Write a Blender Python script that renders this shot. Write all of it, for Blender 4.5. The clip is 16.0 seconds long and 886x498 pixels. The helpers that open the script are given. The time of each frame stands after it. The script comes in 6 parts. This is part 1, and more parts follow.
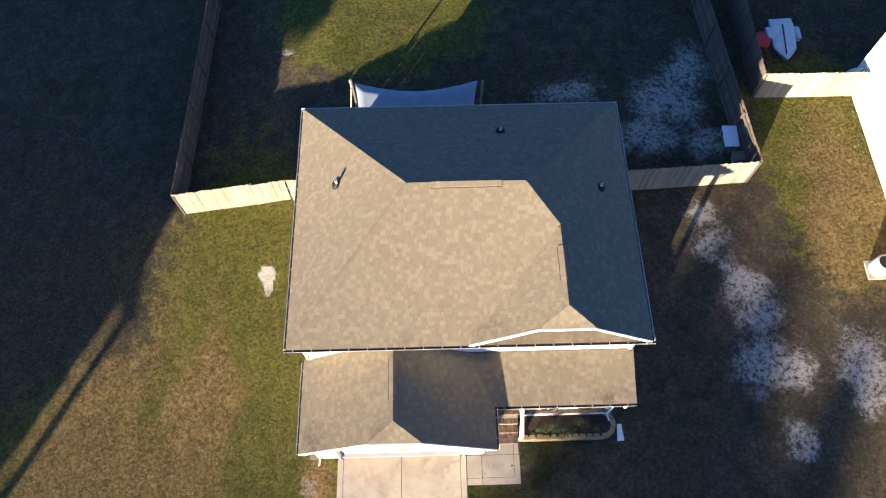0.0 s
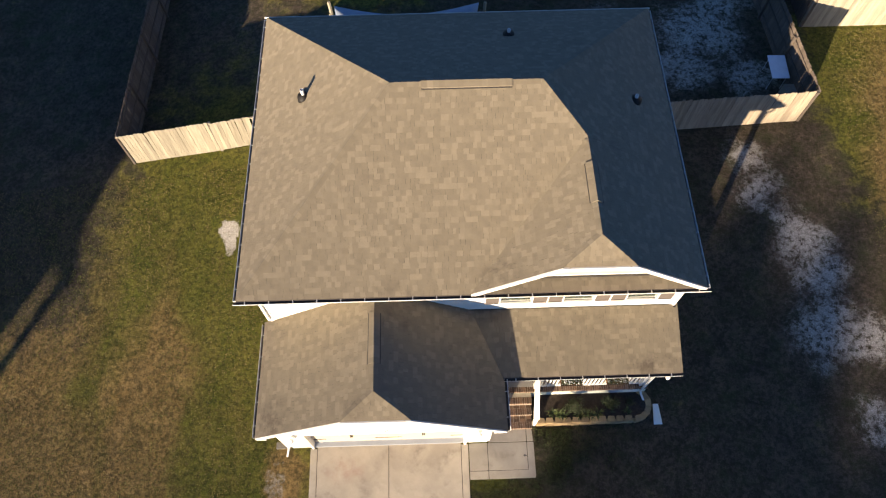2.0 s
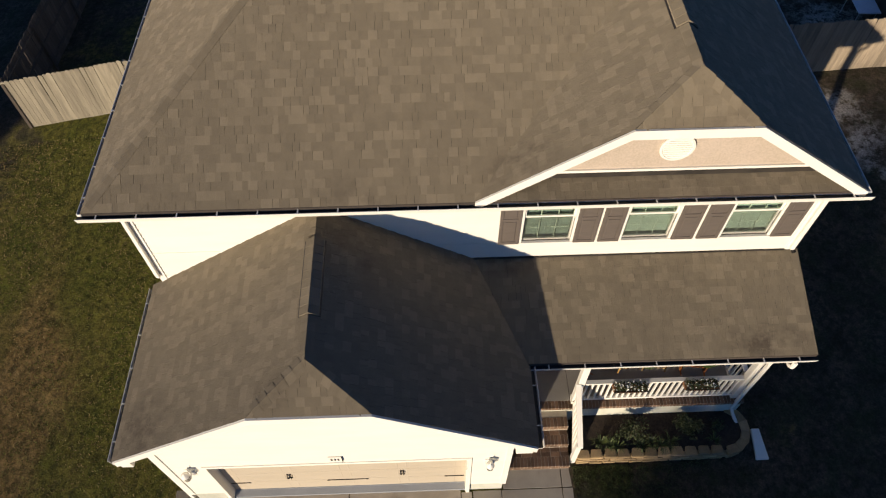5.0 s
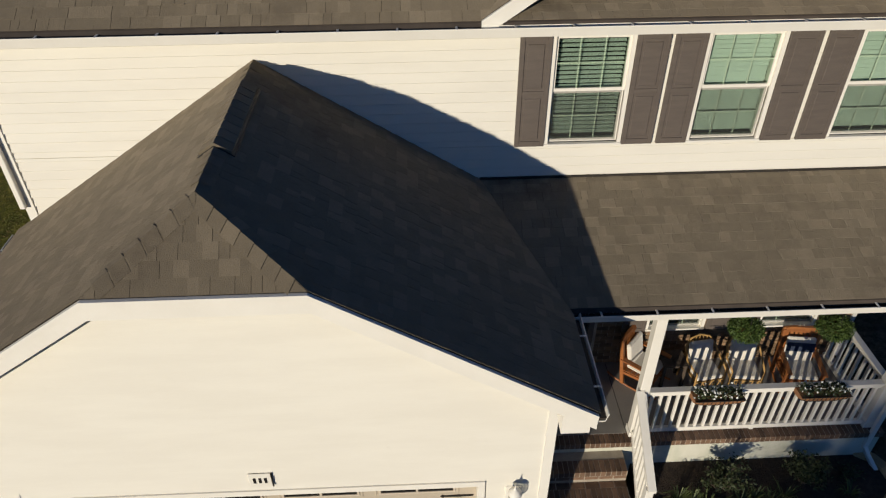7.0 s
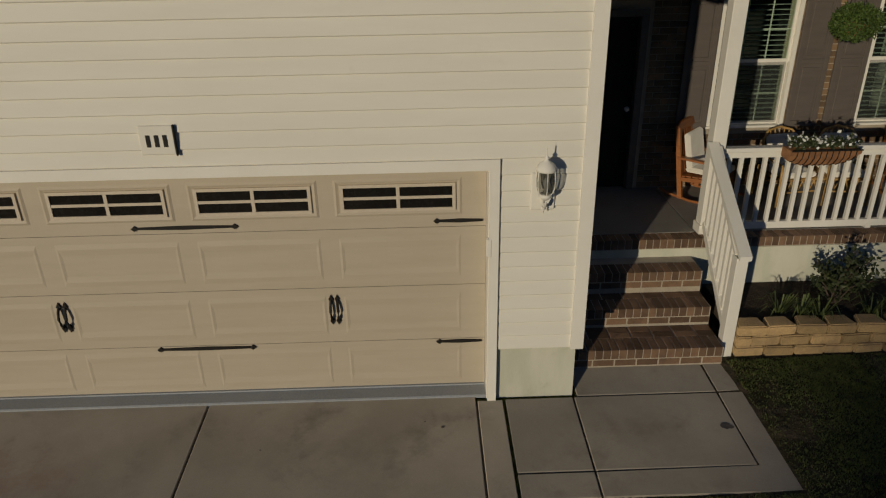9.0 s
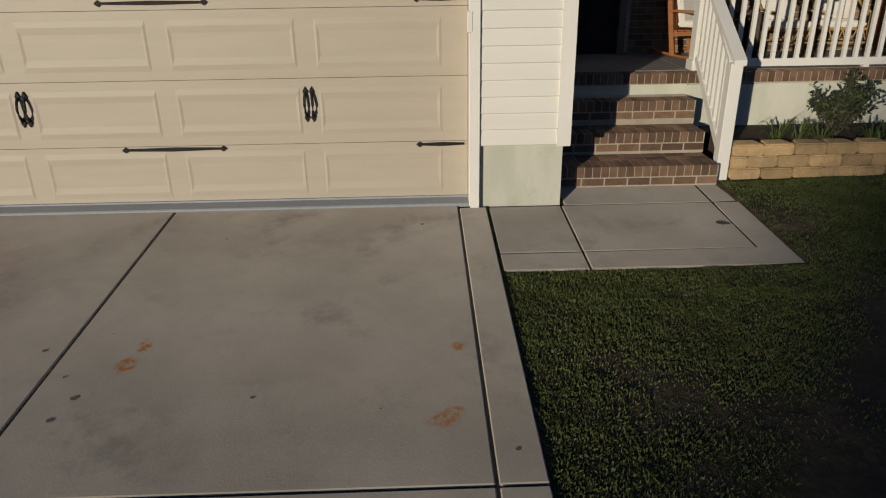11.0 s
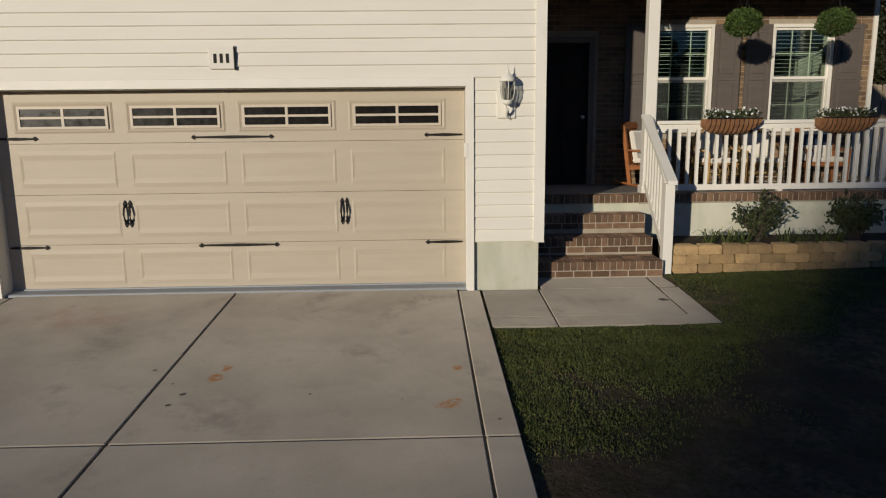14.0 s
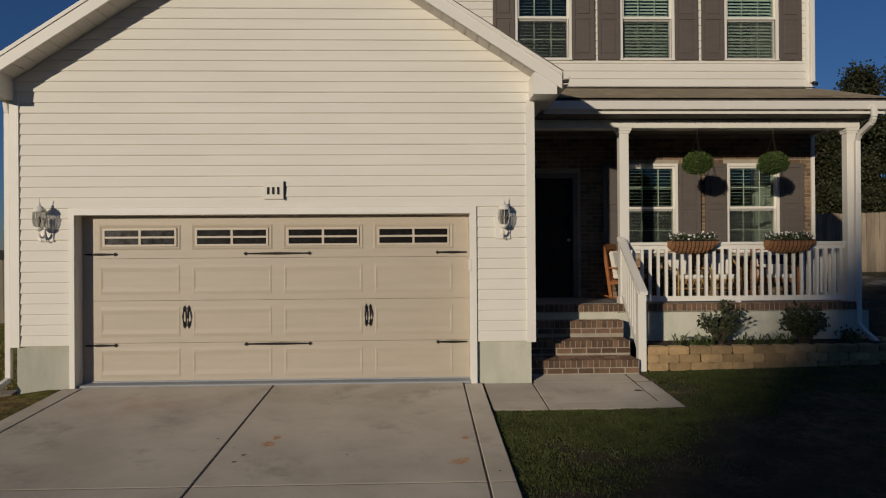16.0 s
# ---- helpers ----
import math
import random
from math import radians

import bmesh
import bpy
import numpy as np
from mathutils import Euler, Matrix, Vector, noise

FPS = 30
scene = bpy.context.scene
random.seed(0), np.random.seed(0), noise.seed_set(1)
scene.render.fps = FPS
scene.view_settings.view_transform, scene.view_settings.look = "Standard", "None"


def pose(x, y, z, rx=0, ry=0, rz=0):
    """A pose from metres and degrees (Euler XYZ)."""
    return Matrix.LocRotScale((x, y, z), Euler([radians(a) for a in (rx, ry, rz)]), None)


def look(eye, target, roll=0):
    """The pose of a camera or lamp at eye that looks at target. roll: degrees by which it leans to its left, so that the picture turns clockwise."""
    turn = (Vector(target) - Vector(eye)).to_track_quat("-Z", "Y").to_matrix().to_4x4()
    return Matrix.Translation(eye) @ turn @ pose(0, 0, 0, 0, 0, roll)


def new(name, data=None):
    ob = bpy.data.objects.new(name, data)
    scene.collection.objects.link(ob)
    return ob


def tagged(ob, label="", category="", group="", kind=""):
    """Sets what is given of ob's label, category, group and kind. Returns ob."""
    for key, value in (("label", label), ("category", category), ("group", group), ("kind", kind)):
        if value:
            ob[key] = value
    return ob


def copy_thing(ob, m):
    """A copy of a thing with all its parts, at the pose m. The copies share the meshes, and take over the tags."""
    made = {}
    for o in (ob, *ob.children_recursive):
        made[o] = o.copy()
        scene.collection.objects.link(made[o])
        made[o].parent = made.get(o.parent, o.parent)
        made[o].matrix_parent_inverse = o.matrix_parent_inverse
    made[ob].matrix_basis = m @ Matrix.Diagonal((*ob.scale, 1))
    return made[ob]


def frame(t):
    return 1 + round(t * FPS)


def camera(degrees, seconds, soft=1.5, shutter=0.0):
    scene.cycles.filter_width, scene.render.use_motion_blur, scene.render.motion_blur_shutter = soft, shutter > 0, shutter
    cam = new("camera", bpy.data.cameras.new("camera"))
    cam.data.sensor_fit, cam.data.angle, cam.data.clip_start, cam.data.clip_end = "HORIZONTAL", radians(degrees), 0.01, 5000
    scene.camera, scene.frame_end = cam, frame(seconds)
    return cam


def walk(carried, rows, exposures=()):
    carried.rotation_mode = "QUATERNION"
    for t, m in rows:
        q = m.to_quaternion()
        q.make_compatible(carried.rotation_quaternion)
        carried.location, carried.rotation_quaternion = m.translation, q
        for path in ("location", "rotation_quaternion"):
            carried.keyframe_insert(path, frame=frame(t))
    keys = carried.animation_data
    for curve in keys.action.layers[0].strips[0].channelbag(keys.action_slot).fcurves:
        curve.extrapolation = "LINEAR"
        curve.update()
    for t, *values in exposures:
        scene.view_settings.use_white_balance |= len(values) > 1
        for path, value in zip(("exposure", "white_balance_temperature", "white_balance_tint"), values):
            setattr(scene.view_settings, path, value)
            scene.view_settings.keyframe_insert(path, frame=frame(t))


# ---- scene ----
cam = camera(65.2, 16.0, 1.2)
PATH = [
    (0, (1.548, -4.437, 28.951), (1.57, -3.581, 27.144), -0.0),
    (0.5, (1.57, -4.515, 27.527), (1.591, -3.653, 25.722), -0.2),
    (1, (1.579, -4.472, 26.114), (1.6, -3.601, 24.313), -0.2),
    (1.5, (1.642, -4.406, 24.71), (1.663, -3.527, 22.913), -0.3),
    (2, (1.707, -4.346, 23.322), (1.728, -3.461, 21.529), -0.4),
    (2.5, (1.822, -4.27, 21.984), (1.84, -3.374, 20.196), -0.6),
    (3, (1.875, -4.228, 20.617), (1.894, -3.318, 18.836), -0.7),
    (3.2, (1.893, -4.205, 20.047), (1.911, -3.28, 18.274), -0.8),
    (5.3, (1.897, -4.2, 14.192), (1.932, -2.987, 12.602), -0.4),
    (5.5, (1.889, -4.27, 13.583), (1.927, -3.004, 12.035), -0.4),
    (6, (1.87, -4.447, 12.11), (1.922, -3.062, 10.668), -0.2),
    (6.5, (1.875, -4.577, 10.628), (1.935, -3.087, 9.295), -0.2),
    (7, (1.897, -4.681, 9.19), (1.955, -3.097, 7.97), -0.5),
    (7.5, (1.903, -4.803, 7.782), (1.962, -3.141, 6.671), -0.6),
    (8, (1.919, -4.84, 6.394), (1.973, -3.118, 5.379), -0.7),
    (8.5, (1.919, -4.931, 5.023), (1.969, -3.153, 4.109), -0.7),
    (9, (1.966, -5.044, 3.804), (2.009, -3.229, 2.964), -1.0),
    (9.5, (2.009, -5.142, 2.954), (2.052, -3.329, 2.109), -1.0),
    (10, (2.015, -5.238, 2.328), (2.071, -3.421, 1.495), -0.9),
    (10.2, (2.037, -5.284, 2.082), (2.092, -3.46, 1.263), -0.9),
    (12.3, (2.076, -6.184, 1.857), (2.127, -4.293, 1.208), -0.7),
    (12.5, (2.076, -6.304, 1.849), (2.126, -4.402, 1.233), -0.8),
    (13, (2.051, -6.611, 1.815), (2.106, -4.683, 1.283), -0.7),
    (13.5, (2.012, -6.931, 1.776), (2.071, -4.982, 1.334), -0.6),
    (14, (1.986, -7.265, 1.742), (2.044, -5.297, 1.389), -0.6),
    (14.5, (1.938, -7.613, 1.716), (2.002, -5.631, 1.451), -0.5),
    (15, (1.901, -7.976, 1.685), (1.967, -5.985, 1.511), -0.4),
    (15.5, (1.867, -8.356, 1.658), (1.932, -6.358, 1.577), -0.4),
    (16, (1.821, -8.73, 1.654), (1.887, -6.731, 1.66), -0.4),
]
EXPOSURES = [(0, 2.4, 7100, 8), (1.5, 2.0, 7400, 8), (3, 1.5, 7600, 8), (5.5, 0.4, 6800, 6), (6, 0.25, 6600, 4), (7.5, -0.15, 6400, 3), (8.5, -0.75, 6800, 1), (9, -1.0, 7000, 1), (10, -0.75, 6700, 3), (12.5, -0.05, 6300, 3), (14, -0.3, 6450, 4), (16, -0.63, 6600, 6)]
walk(cam, [(t, look(eye, target, roll)) for t, eye, target, roll in PATH], EXPOSURES)

# ---------------------------------------------------------------- light
SUN_DIR = Vector((0.60, 1.0, -0.165)).normalized()
world = bpy.data.worlds.new("sky")
scene.world = world
world.use_nodes = True
wn = world.node_tree
sky = wn.nodes.new("ShaderNodeTexSky")
sky.sky_type = 'NISHITA'
sky.sun_disc = False
sky.sun_elevation = radians(9.0)
sky.sun_rotation = radians(211.0)
sky.air_density, sky.dust_density, sky.ozone_density = 1.0, 0.0, 5.5
wn.nodes["Background"].inputs["Strength"].default_value = 0.073
tone = wn.nodes.new("ShaderNodeMix")
tone.data_type, tone.blend_type = 'RGBA', 'MULTIPLY'
tone.inputs[0].default_value, tone.inputs[7].default_value = 1.0, (1.05, 0.95, 1.14, 1.0)
wn.links.new(sky.outputs["Color"], tone.inputs[6])
wn.links.new(tone.outputs[2], wn.nodes["Background"].inputs["Color"])
sun_data = bpy.data.lights.new("sun", 'SUN')
sun_data.energy, sun_data.angle, sun_data.color = 4.0, radians(0.6), (1.0, 0.87, 0.735)
sun = new("sun", sun_data)
sun.matrix_world = Matrix.Translation((-30, -50, 40)) @ SUN_DIR.to_track_quat('-Z', 'Y').to_matrix().to_4x4()

# ---------------------------------------------------------------- helpers
BASE = {}
RNG = random.Random(5)


def base_of(ob):
    return BASE.get(ob.name, Matrix())


def thing(name, loc=(0, 0, 0), label="", category="", group="", kind=""):
    ob = new(name)
    ob.empty_display_size = 0.2
    ob.location = loc
    BASE[ob.name] = Matrix.Translation(loc)
    return tagged(ob, label, category, group, kind)


def hang_on(ob, parent):
    if parent:
        ob.parent = parent
        ob.matrix_parent_inverse = base_of(parent).inverted()


def to_mesh(name, bm, material, smooth=False):
    me = bpy.data.meshes.new(name)
    bm.to_mesh(me)
    bm.free()
    if smooth:
        for p in me.polygons:
            p.use_smooth = True
    if material:
        me.materials.append(material)
    return me


def part(name, bm, material, parent=None, label="", smooth=False, kind="", bevel=0.0):
    if bevel:
        bmesh.ops.bevel(bm, geom=list(bm.edges), offset=bevel, segments=1, affect='EDGES')
    bmesh.ops.recalc_face_normals(bm, faces=list(bm.faces))
    ob = new(name, to_mesh(name, bm, material, smooth))
    hang_on(ob, parent)
    return tagged(ob, label, "", "", kind)


def piece(name, me, m, parent, label=""):
    ob = new(name, me)
    hang_on(ob, parent)
    ob.matrix_basis = m
    return tagged(ob, label)


def raw(name, verts, faces, material, parent=None, label="", kind="", smooth=False):
    me = bpy.data.meshes.new(name)
    me.from_pydata(verts, [], faces)
    me.materials.append(material)
    if smooth:
        for p in me.polygons:
            p.use_smooth = True
    ob = new(name, me)
    hang_on(ob, parent)
    return tagged(ob, label, "", "", kind)


def box(bm, a, b, m=None):
    (x0, y0, z0), (x1, y1, z1) = a, b
    vs = [Vector(p) for p in ((x0, y0, z0), (x1, y0, z0), (x1, y1, z0), (x0, y1, z0), (x0, y0, z1), (x1, y0, z1), (x1, y1, z1), (x0, y1, z1))]
    v = [bm.verts.new(m @ p if m else p) for p in vs]
    for f in ((3, 2, 1, 0), (4, 5, 6, 7), (0, 1, 5, 4), (1, 2, 6, 5), (2, 3, 7, 6), (3, 0, 4, 7)):
        bm.faces.new([v[i] for i in f])
    return bm


def boxes(*ab):
    bm = bmesh.new()
    for a, b in ab:
        box(bm, a, b)
    return bm


def prism(bm, poly, off):
    """A solid from a flat polygon and an offset vector."""
    off = Vector(off)
    a = [bm.verts.new(p) for p in poly]
    b = [bm.verts.new(Vector(p) + off) for p in poly]
    bm.faces.new(a)
    bm.faces.new(b[::-1])
    for i in range(len(a)):
        j = (i + 1) % len(a)
        bm.faces.new((a[i], b[i], b[j], a[j]))
    return bm


def beam(bm, p, q, w, h=None, up=(0, 0, 1)):
    """A bar of w by h from p to q."""
    p, q, h = Vector(p), Vector(q), h or w
    d = (q - p).normalized()
    s = d.cross(Vector(up))
    if s.length < 1e-4:
        s = d.cross(Vector((1, 0, 0)))
    s.normalize()
    u = s.cross(d)
    c = [s * sx * w / 2 + u * sz * h / 2 for sx, sz in ((-1, -1), (1, -1), (1, 1), (-1, 1))]
    prism(bm, [p + k for k in c], q - p)
    return bm


def tube(bm, pts, r, n=8, taper=None):
    """A round bar along points; taper gives the end's radius."""
    pts = [Vector(p) for p in pts]
    rings = []
    for i, p in enumerate(pts):
        d = (pts[min(i + 1, len(pts) - 1)] - pts[max(i - 1, 0)]).normalized()
        s = d.cross(Vector((0, 0, 1)))
        if s.length < 1e-3:
            s = Vector((1, 0, 0))
        s.normalize()
        u = s.cross(d)
        k = r if taper is None else r + (taper - r) * i / (len(pts) - 1)
        rings.append([bm.verts.new(p + (s * math.cos(a) + u * math.sin(a)) * k) for a in (2 * math.pi * j / n for j in range(n))])
    for a, b in zip(rings, rings[1:]):
        for j in range(n):
            bm.faces.new((a[j], a[(j + 1) % n], b[(j + 1) % n], b[j]))
    bm.faces.new(rings[0][::-1])
    bm.faces.new(rings[-1])
    return bm


def lathe(bm, prof, n=20, c=(0, 0, 0)):
    """A turned solid from (radius, height) pairs."""
    rings = [[bm.verts.new((c[0] + r * math.cos(2 * math.pi * j / n), c[1] + r * math.sin(2 * math.pi * j / n), c[2] + z)) for j in range(n)] for r, z in prof]
    for a, b in zip(rings, rings[1:]):
        for j in range(n):
            bm.faces.new((a[j], a[(j + 1) % n], b[(j + 1) % n], b[j]))
    bm.faces.new(rings[0][::-1])
    bm.faces.new(rings[-1])
    return bm


# ---------------------------------------------------------------- materials
def nodes_of(name):
    m = bpy.data.materials.new(name)
    m.use_nodes = True
    t = m.node_tree
    return m, t, t.nodes["Principled BSDF"]


def mixed(t, fac, a, b, blend='MIX'):
    """A colour mix; a and b are colours or sockets, fac a number or socket."""
    n = t.nodes.new("ShaderNodeMix")
    n.data_type, n.blend_type = 'RGBA', blend
    for i, v in ((0, fac), (6, a), (7, b)):
        if isinstance(v, (int, float)):
            n.inputs[i].default_value = v
        elif isinstance(v, tuple):
            n.inputs[i].default_value = (*v[:3], 1)
        else:
            t.links.new(v, n.inputs[i])
    return n.outputs[2]


def noise_of(t, scale, detail=5.0, rough=0.6, stretch=None, vec=None):
    if vec is None:
        vec = t.nodes.new("ShaderNodeNewGeometry").outputs["Position"]
    if stretch:
        mp = t.nodes.new("ShaderNodeMapping")
        mp.inputs["Scale"].default_value = stretch
        t.links.new(vec, mp.inputs["Vector"])
        vec = mp.outputs["Vector"]
    n = t.nodes.new("ShaderNodeTexNoise")
    n.inputs["Scale"].default_value, n.inputs["Detail"].default_value, n.inputs["Roughness"].default_value = scale, detail, rough
    t.links.new(vec, n.inputs["Vector"])
    return n.outputs["Fac"]


def ranged(t, v, a, b, lo=0.0, hi=1.0):
    n = t.nodes.new("ShaderNodeMapRange")
    n.interpolation_type = 'SMOOTHSTEP'
    for i, k in enumerate((a, b, lo, hi)):
        n.inputs[i + 1].default_value = k
    t.links.new(v, n.inputs[0])
    return n.outputs[0]


def mat(name, a, b, scale=3.0, rough=0.7, bump=0.15, bscale=60.0, metal=0.0, spread=0.0, island=False, stretch=None, stain=None, spec=0.4, depth=0.01, pale=0.0, grain=0.35):
    """A surface of two tones with fine grain, relief, a spread of brightness from piece to piece and stains."""
    m, t, p = nodes_of(name)
    col = mixed(t, ranged(t, noise_of(t, scale, stretch=stretch), 0.3, 0.7), a, b)
    fine = noise_of(t, bscale, 3.0, stretch=stretch)
    col = mixed(t, grain, col, mixed(t, ranged(t, fine, 0.25, 0.75), (0.35, 0.35, 0.35), (0.65, 0.65, 0.65)), 'OVERLAY')
    if stain:
        c, sc, lo, hi = stain
        col = mixed(t, ranged(t, noise_of(t, sc, 6.0, 0.7), lo, hi), col, c)
    if spread:
        rnd = t.nodes.new("ShaderNodeNewGeometry").outputs["Random Per Island"] if island else t.nodes.new("ShaderNodeObjectInfo").outputs["Random"]
        hsv = t.nodes.new("ShaderNodeHueSaturation")
        value = ranged(t, rnd, 0, 1, 1 - spread, 1 + spread)
        if pale:
            few = t.nodes.new("ShaderNodeMath")
            few.operation = 'MULTIPLY_ADD'
            t.links.new(ranged(t, rnd, 0.62, 0.92), few.inputs[0])
            few.inputs[1].default_value = pale
            t.links.new(value, few.inputs[2])
            value = few.outputs[0]
        t.links.new(value, hsv.inputs["Value"])
        t.links.new(col, hsv.inputs["Color"])
        col = hsv.outputs["Color"]
    t.links.new(col, p.inputs["Base Color"])
    p.inputs["Metallic"].default_value = metal
    p.inputs["Specular IOR Level"].default_value = spec
    p.inputs["Diffuse Roughness"].default_value = min(rough, 1.0) if rough > 0.8 else 0.0
    t.links.new(ranged(t, fine, 0.2, 0.8, max(rough - 0.1, 0.02), min(rough + 0.1, 1)), p.inputs["Roughness"])
    if bump:
        bn = t.nodes.new("ShaderNodeBump")
        bn.inputs["Strength"].default_value, bn.inputs["Distance"].default_value = bump, depth
        t.links.new(fine, bn.inputs["Height"])
        t.links.new(bn.outputs["Normal"], p.inputs["Normal"])
    return m


VINYL = mat("vinyl_siding", (0.775, 0.742, 0.655), (0.735, 0.70, 0.615), 1.2, 0.62, 0.004, 25, stretch=(0.5, 0.5, 3), spec=0.25, grain=0.06, stain=((0.60, 0.57, 0.48), 0.9, 0.62, 0.85))
WHITE = mat("white_trim", (0.81, 0.775, 0.695), (0.77, 0.735, 0.655), 2.0, 0.5, 0.006, 40, spec=0.3, grain=0.08)
TAN = mat("tan_gable_siding", (0.50, 0.41, 0.33), (0.46, 0.38, 0.30), 2.0, 0.55, 0.06, 30)
FRAME_TAN = mat("door_window_frame", (0.60, 0.52, 0.41), (0.56, 0.48, 0.38), 2, 0.5, 0.05, 60)
DOOR_TAN = mat("garage_door_paint", (0.50, 0.43, 0.335), (0.47, 0.405, 0.31), 1.5, 0.5, 0.10, 120, stretch=(1, 1, 8))
IRON = mat("black_iron", (0.013, 0.011, 0.010), (0.022, 0.019, 0.017), 20, 0.6, 0.2, 90, spec=0.2)
SHUTTER = mat("taupe_shutter", (0.128, 0.105, 0.089), (0.110, 0.091, 0.078), 3, 0.55, 0.10, 80, stretch=(1, 1, 6))
SHINGLE = mat("weathered_shingle", (0.214, 0.176, 0.123), (0.192, 0.159, 0.112), 5.0, 0.95, 0.6, 130, spread=0.055, pale=0.125, island=True, spec=0.15, stain=((0.12, 0.092, 0.07), 0.7, 0.58, 0.90))
SHINGLE_ONE = mat("weathered_shingle_single", (0.214, 0.176, 0.123), (0.192, 0.159, 0.112), 5.0, 0.95, 0.6, 130, spread=0.055, pale=0.125, spec=0.15, stain=((0.12, 0.092, 0.07), 0.7, 0.58, 0.90))
DECK = mat("roof_underlay", (0.07, 0.055, 0.045), (0.05, 0.04, 0.033), 4, 0.9, 0.3, 80)
GUTTER = mat("dark_brown_fill", (0.045, 0.037, 0.03), (0.025, 0.021, 0.018), 3, 0.6, 0.1, 60)
CONCRETE = mat("driveway_concrete", (0.50, 0.438, 0.348), (0.378, 0.328, 0.257), 0.9, 0.85, 0.12, 90, grain=0.18, stain=((0.25, 0.215, 0.17), 1.5, 0.52, 0.80))
WALK = mat("walk_concrete", (0.41, 0.362, 0.292), (0.325, 0.285, 0.228), 1.1, 0.85, 0.14, 90, grain=0.22, stain=((0.24, 0.205, 0.16), 1.7, 0.50, 0.80))
FOUND = mat("foundation_render", (0.62, 0.60, 0.51), (0.53, 0.53, 0.43), 2.4, 0.85, 0.08, 50, grain=0.1, stretch=(2.0, 2.0, 0.5), stain=((0.42, 0.43, 0.31), 2.0, 0.50, 0.78))
BRICK = mat("brown_brick", (0.195, 0.118, 0.072), (0.128, 0.076, 0.047), 7, 0.85, 0.5, 70, spread=0.32, stain=((0.12, 0.08, 0.06), 3, 0.55, 0.8))
BRICK_WALL = mat("brown_brick_wall", (0.235, 0.152, 0.086), (0.16, 0.102, 0.06), 7, 0.85, 0.5, 70, spread=0.32, island=True)
MORTAR = mat("mortar", (0.43, 0.37, 0.29), (0.35, 0.30, 0.235), 6, 0.9, 0.4, 90)
BLOCK = mat("tan_retaining_block", (0.47, 0.325, 0.16), (0.33, 0.23, 0.12), 5, 0.95, 1.0, 45, spread=0.22, depth=0.015, stain=((0.17, 0.125, 0.08), 4, 0.56, 0.8))
MULCH = mat("dark_mulch", (0.035, 0.024, 0.017), (0.065, 0.045, 0.03), 14, 0.95, 1.0, 45, depth=0.03)
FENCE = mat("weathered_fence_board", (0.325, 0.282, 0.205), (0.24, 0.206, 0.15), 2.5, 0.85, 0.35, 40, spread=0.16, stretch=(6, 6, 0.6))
# the next two boards and the rail carry their fences' shade in their colour
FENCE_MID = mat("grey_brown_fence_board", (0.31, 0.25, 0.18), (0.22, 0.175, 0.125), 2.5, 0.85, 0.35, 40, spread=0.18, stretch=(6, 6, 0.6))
FENCE_SHADED = mat("shaded_weathered_board", (0.125, 0.095, 0.072), (0.085, 0.065, 0.05), 2.5, 0.85, 0.35, 40, spread=0.2, stretch=(6, 6, 0.6))
SHADED_RAIL = mat("shaded_fence_rail", (0.10, 0.078, 0.06), (0.075, 0.058, 0.045), 3, 0.85, 0.35, 40, stretch=(3, 3, 1))
OLD_WOOD = mat("grey_fence_rail", (0.27, 0.23, 0.17), (0.20, 0.17, 0.13), 3, 0.85, 0.35, 40, stretch=(3, 3, 1))
BARK = mat("bark", (0.10, 0.075, 0.055), (0.06, 0.045, 0.034), 5, 0.95, 0.8, 25, stretch=(1, 1, 0.3), depth=0.03)
TEAK = mat("orange_teak", (0.36, 0.135, 0.04), (0.26, 0.09, 0.028), 5, 0.45, 0.2, 70, stretch=(1, 1, 5))
RATTAN = mat("honey_rattan", (0.50, 0.31, 0.11), (0.38, 0.22, 0.075), 8, 0.5, 0.3, 90)
CUSHION = mat("cream_cushion", (0.74, 0.70, 0.63), (0.68, 0.64, 0.56), 5, 0.9, 0.3, 150)
NAVY = mat("navy_stripe_cloth", (0.03, 0.045, 0.085), (0.04, 0.055, 0.10), 6, 0.9, 0.3, 150)
WICKER = mat("brown_coco_liner", (0.25, 0.12, 0.055), (0.17, 0.08, 0.036), 12, 0.9, 0.6, 90)
PORCH_FLOOR = mat("porch_concrete", (0.32, 0.30, 0.27), (0.27, 0.25, 0.225), 2, 0.8, 0.2, 80)
DARK_DOOR = mat("dark_front_door", (0.026, 0.020, 0.018), (0.018, 0.015, 0.014), 4, 0.7, 0.08, 80, spec=0.15)
SAIL = mat("grey_blue_sail_cloth", (0.27, 0.31, 0.36), (0.23, 0.27, 0.32), 3, 0.9, 0.2, 200)
LEAD = mat("vent_pipe_plastic", (0.62, 0.61, 0.58), (0.50, 0.49, 0.47), 8, 0.5, 0.2, 60)
PLASTIC = mat("white_table_plastic", (0.72, 0.74, 0.76), (0.66, 0.68, 0.70), 4, 0.5, 0.05, 40)
TARP = mat("pale_boat_cover", (0.55, 0.62, 0.62), (0.45, 0.53, 0.54), 4, 0.8, 0.4, 30, depth=0.03)
RED = mat("red_plastic", (0.45, 0.02, 0.02), (0.38, 0.018, 0.018), 4, 0.45, 0.1, 50)
ASPHALT = mat("street_asphalt", (0.055, 0.052, 0.05), (0.045, 0.043, 0.041), 1, 0.9, 0.4, 120)
ROOM = mat("room_shade_dark", (0.026, 0.024, 0.022), (0.018, 0.017, 0.016), 2, 0.9, 0.05, 20)
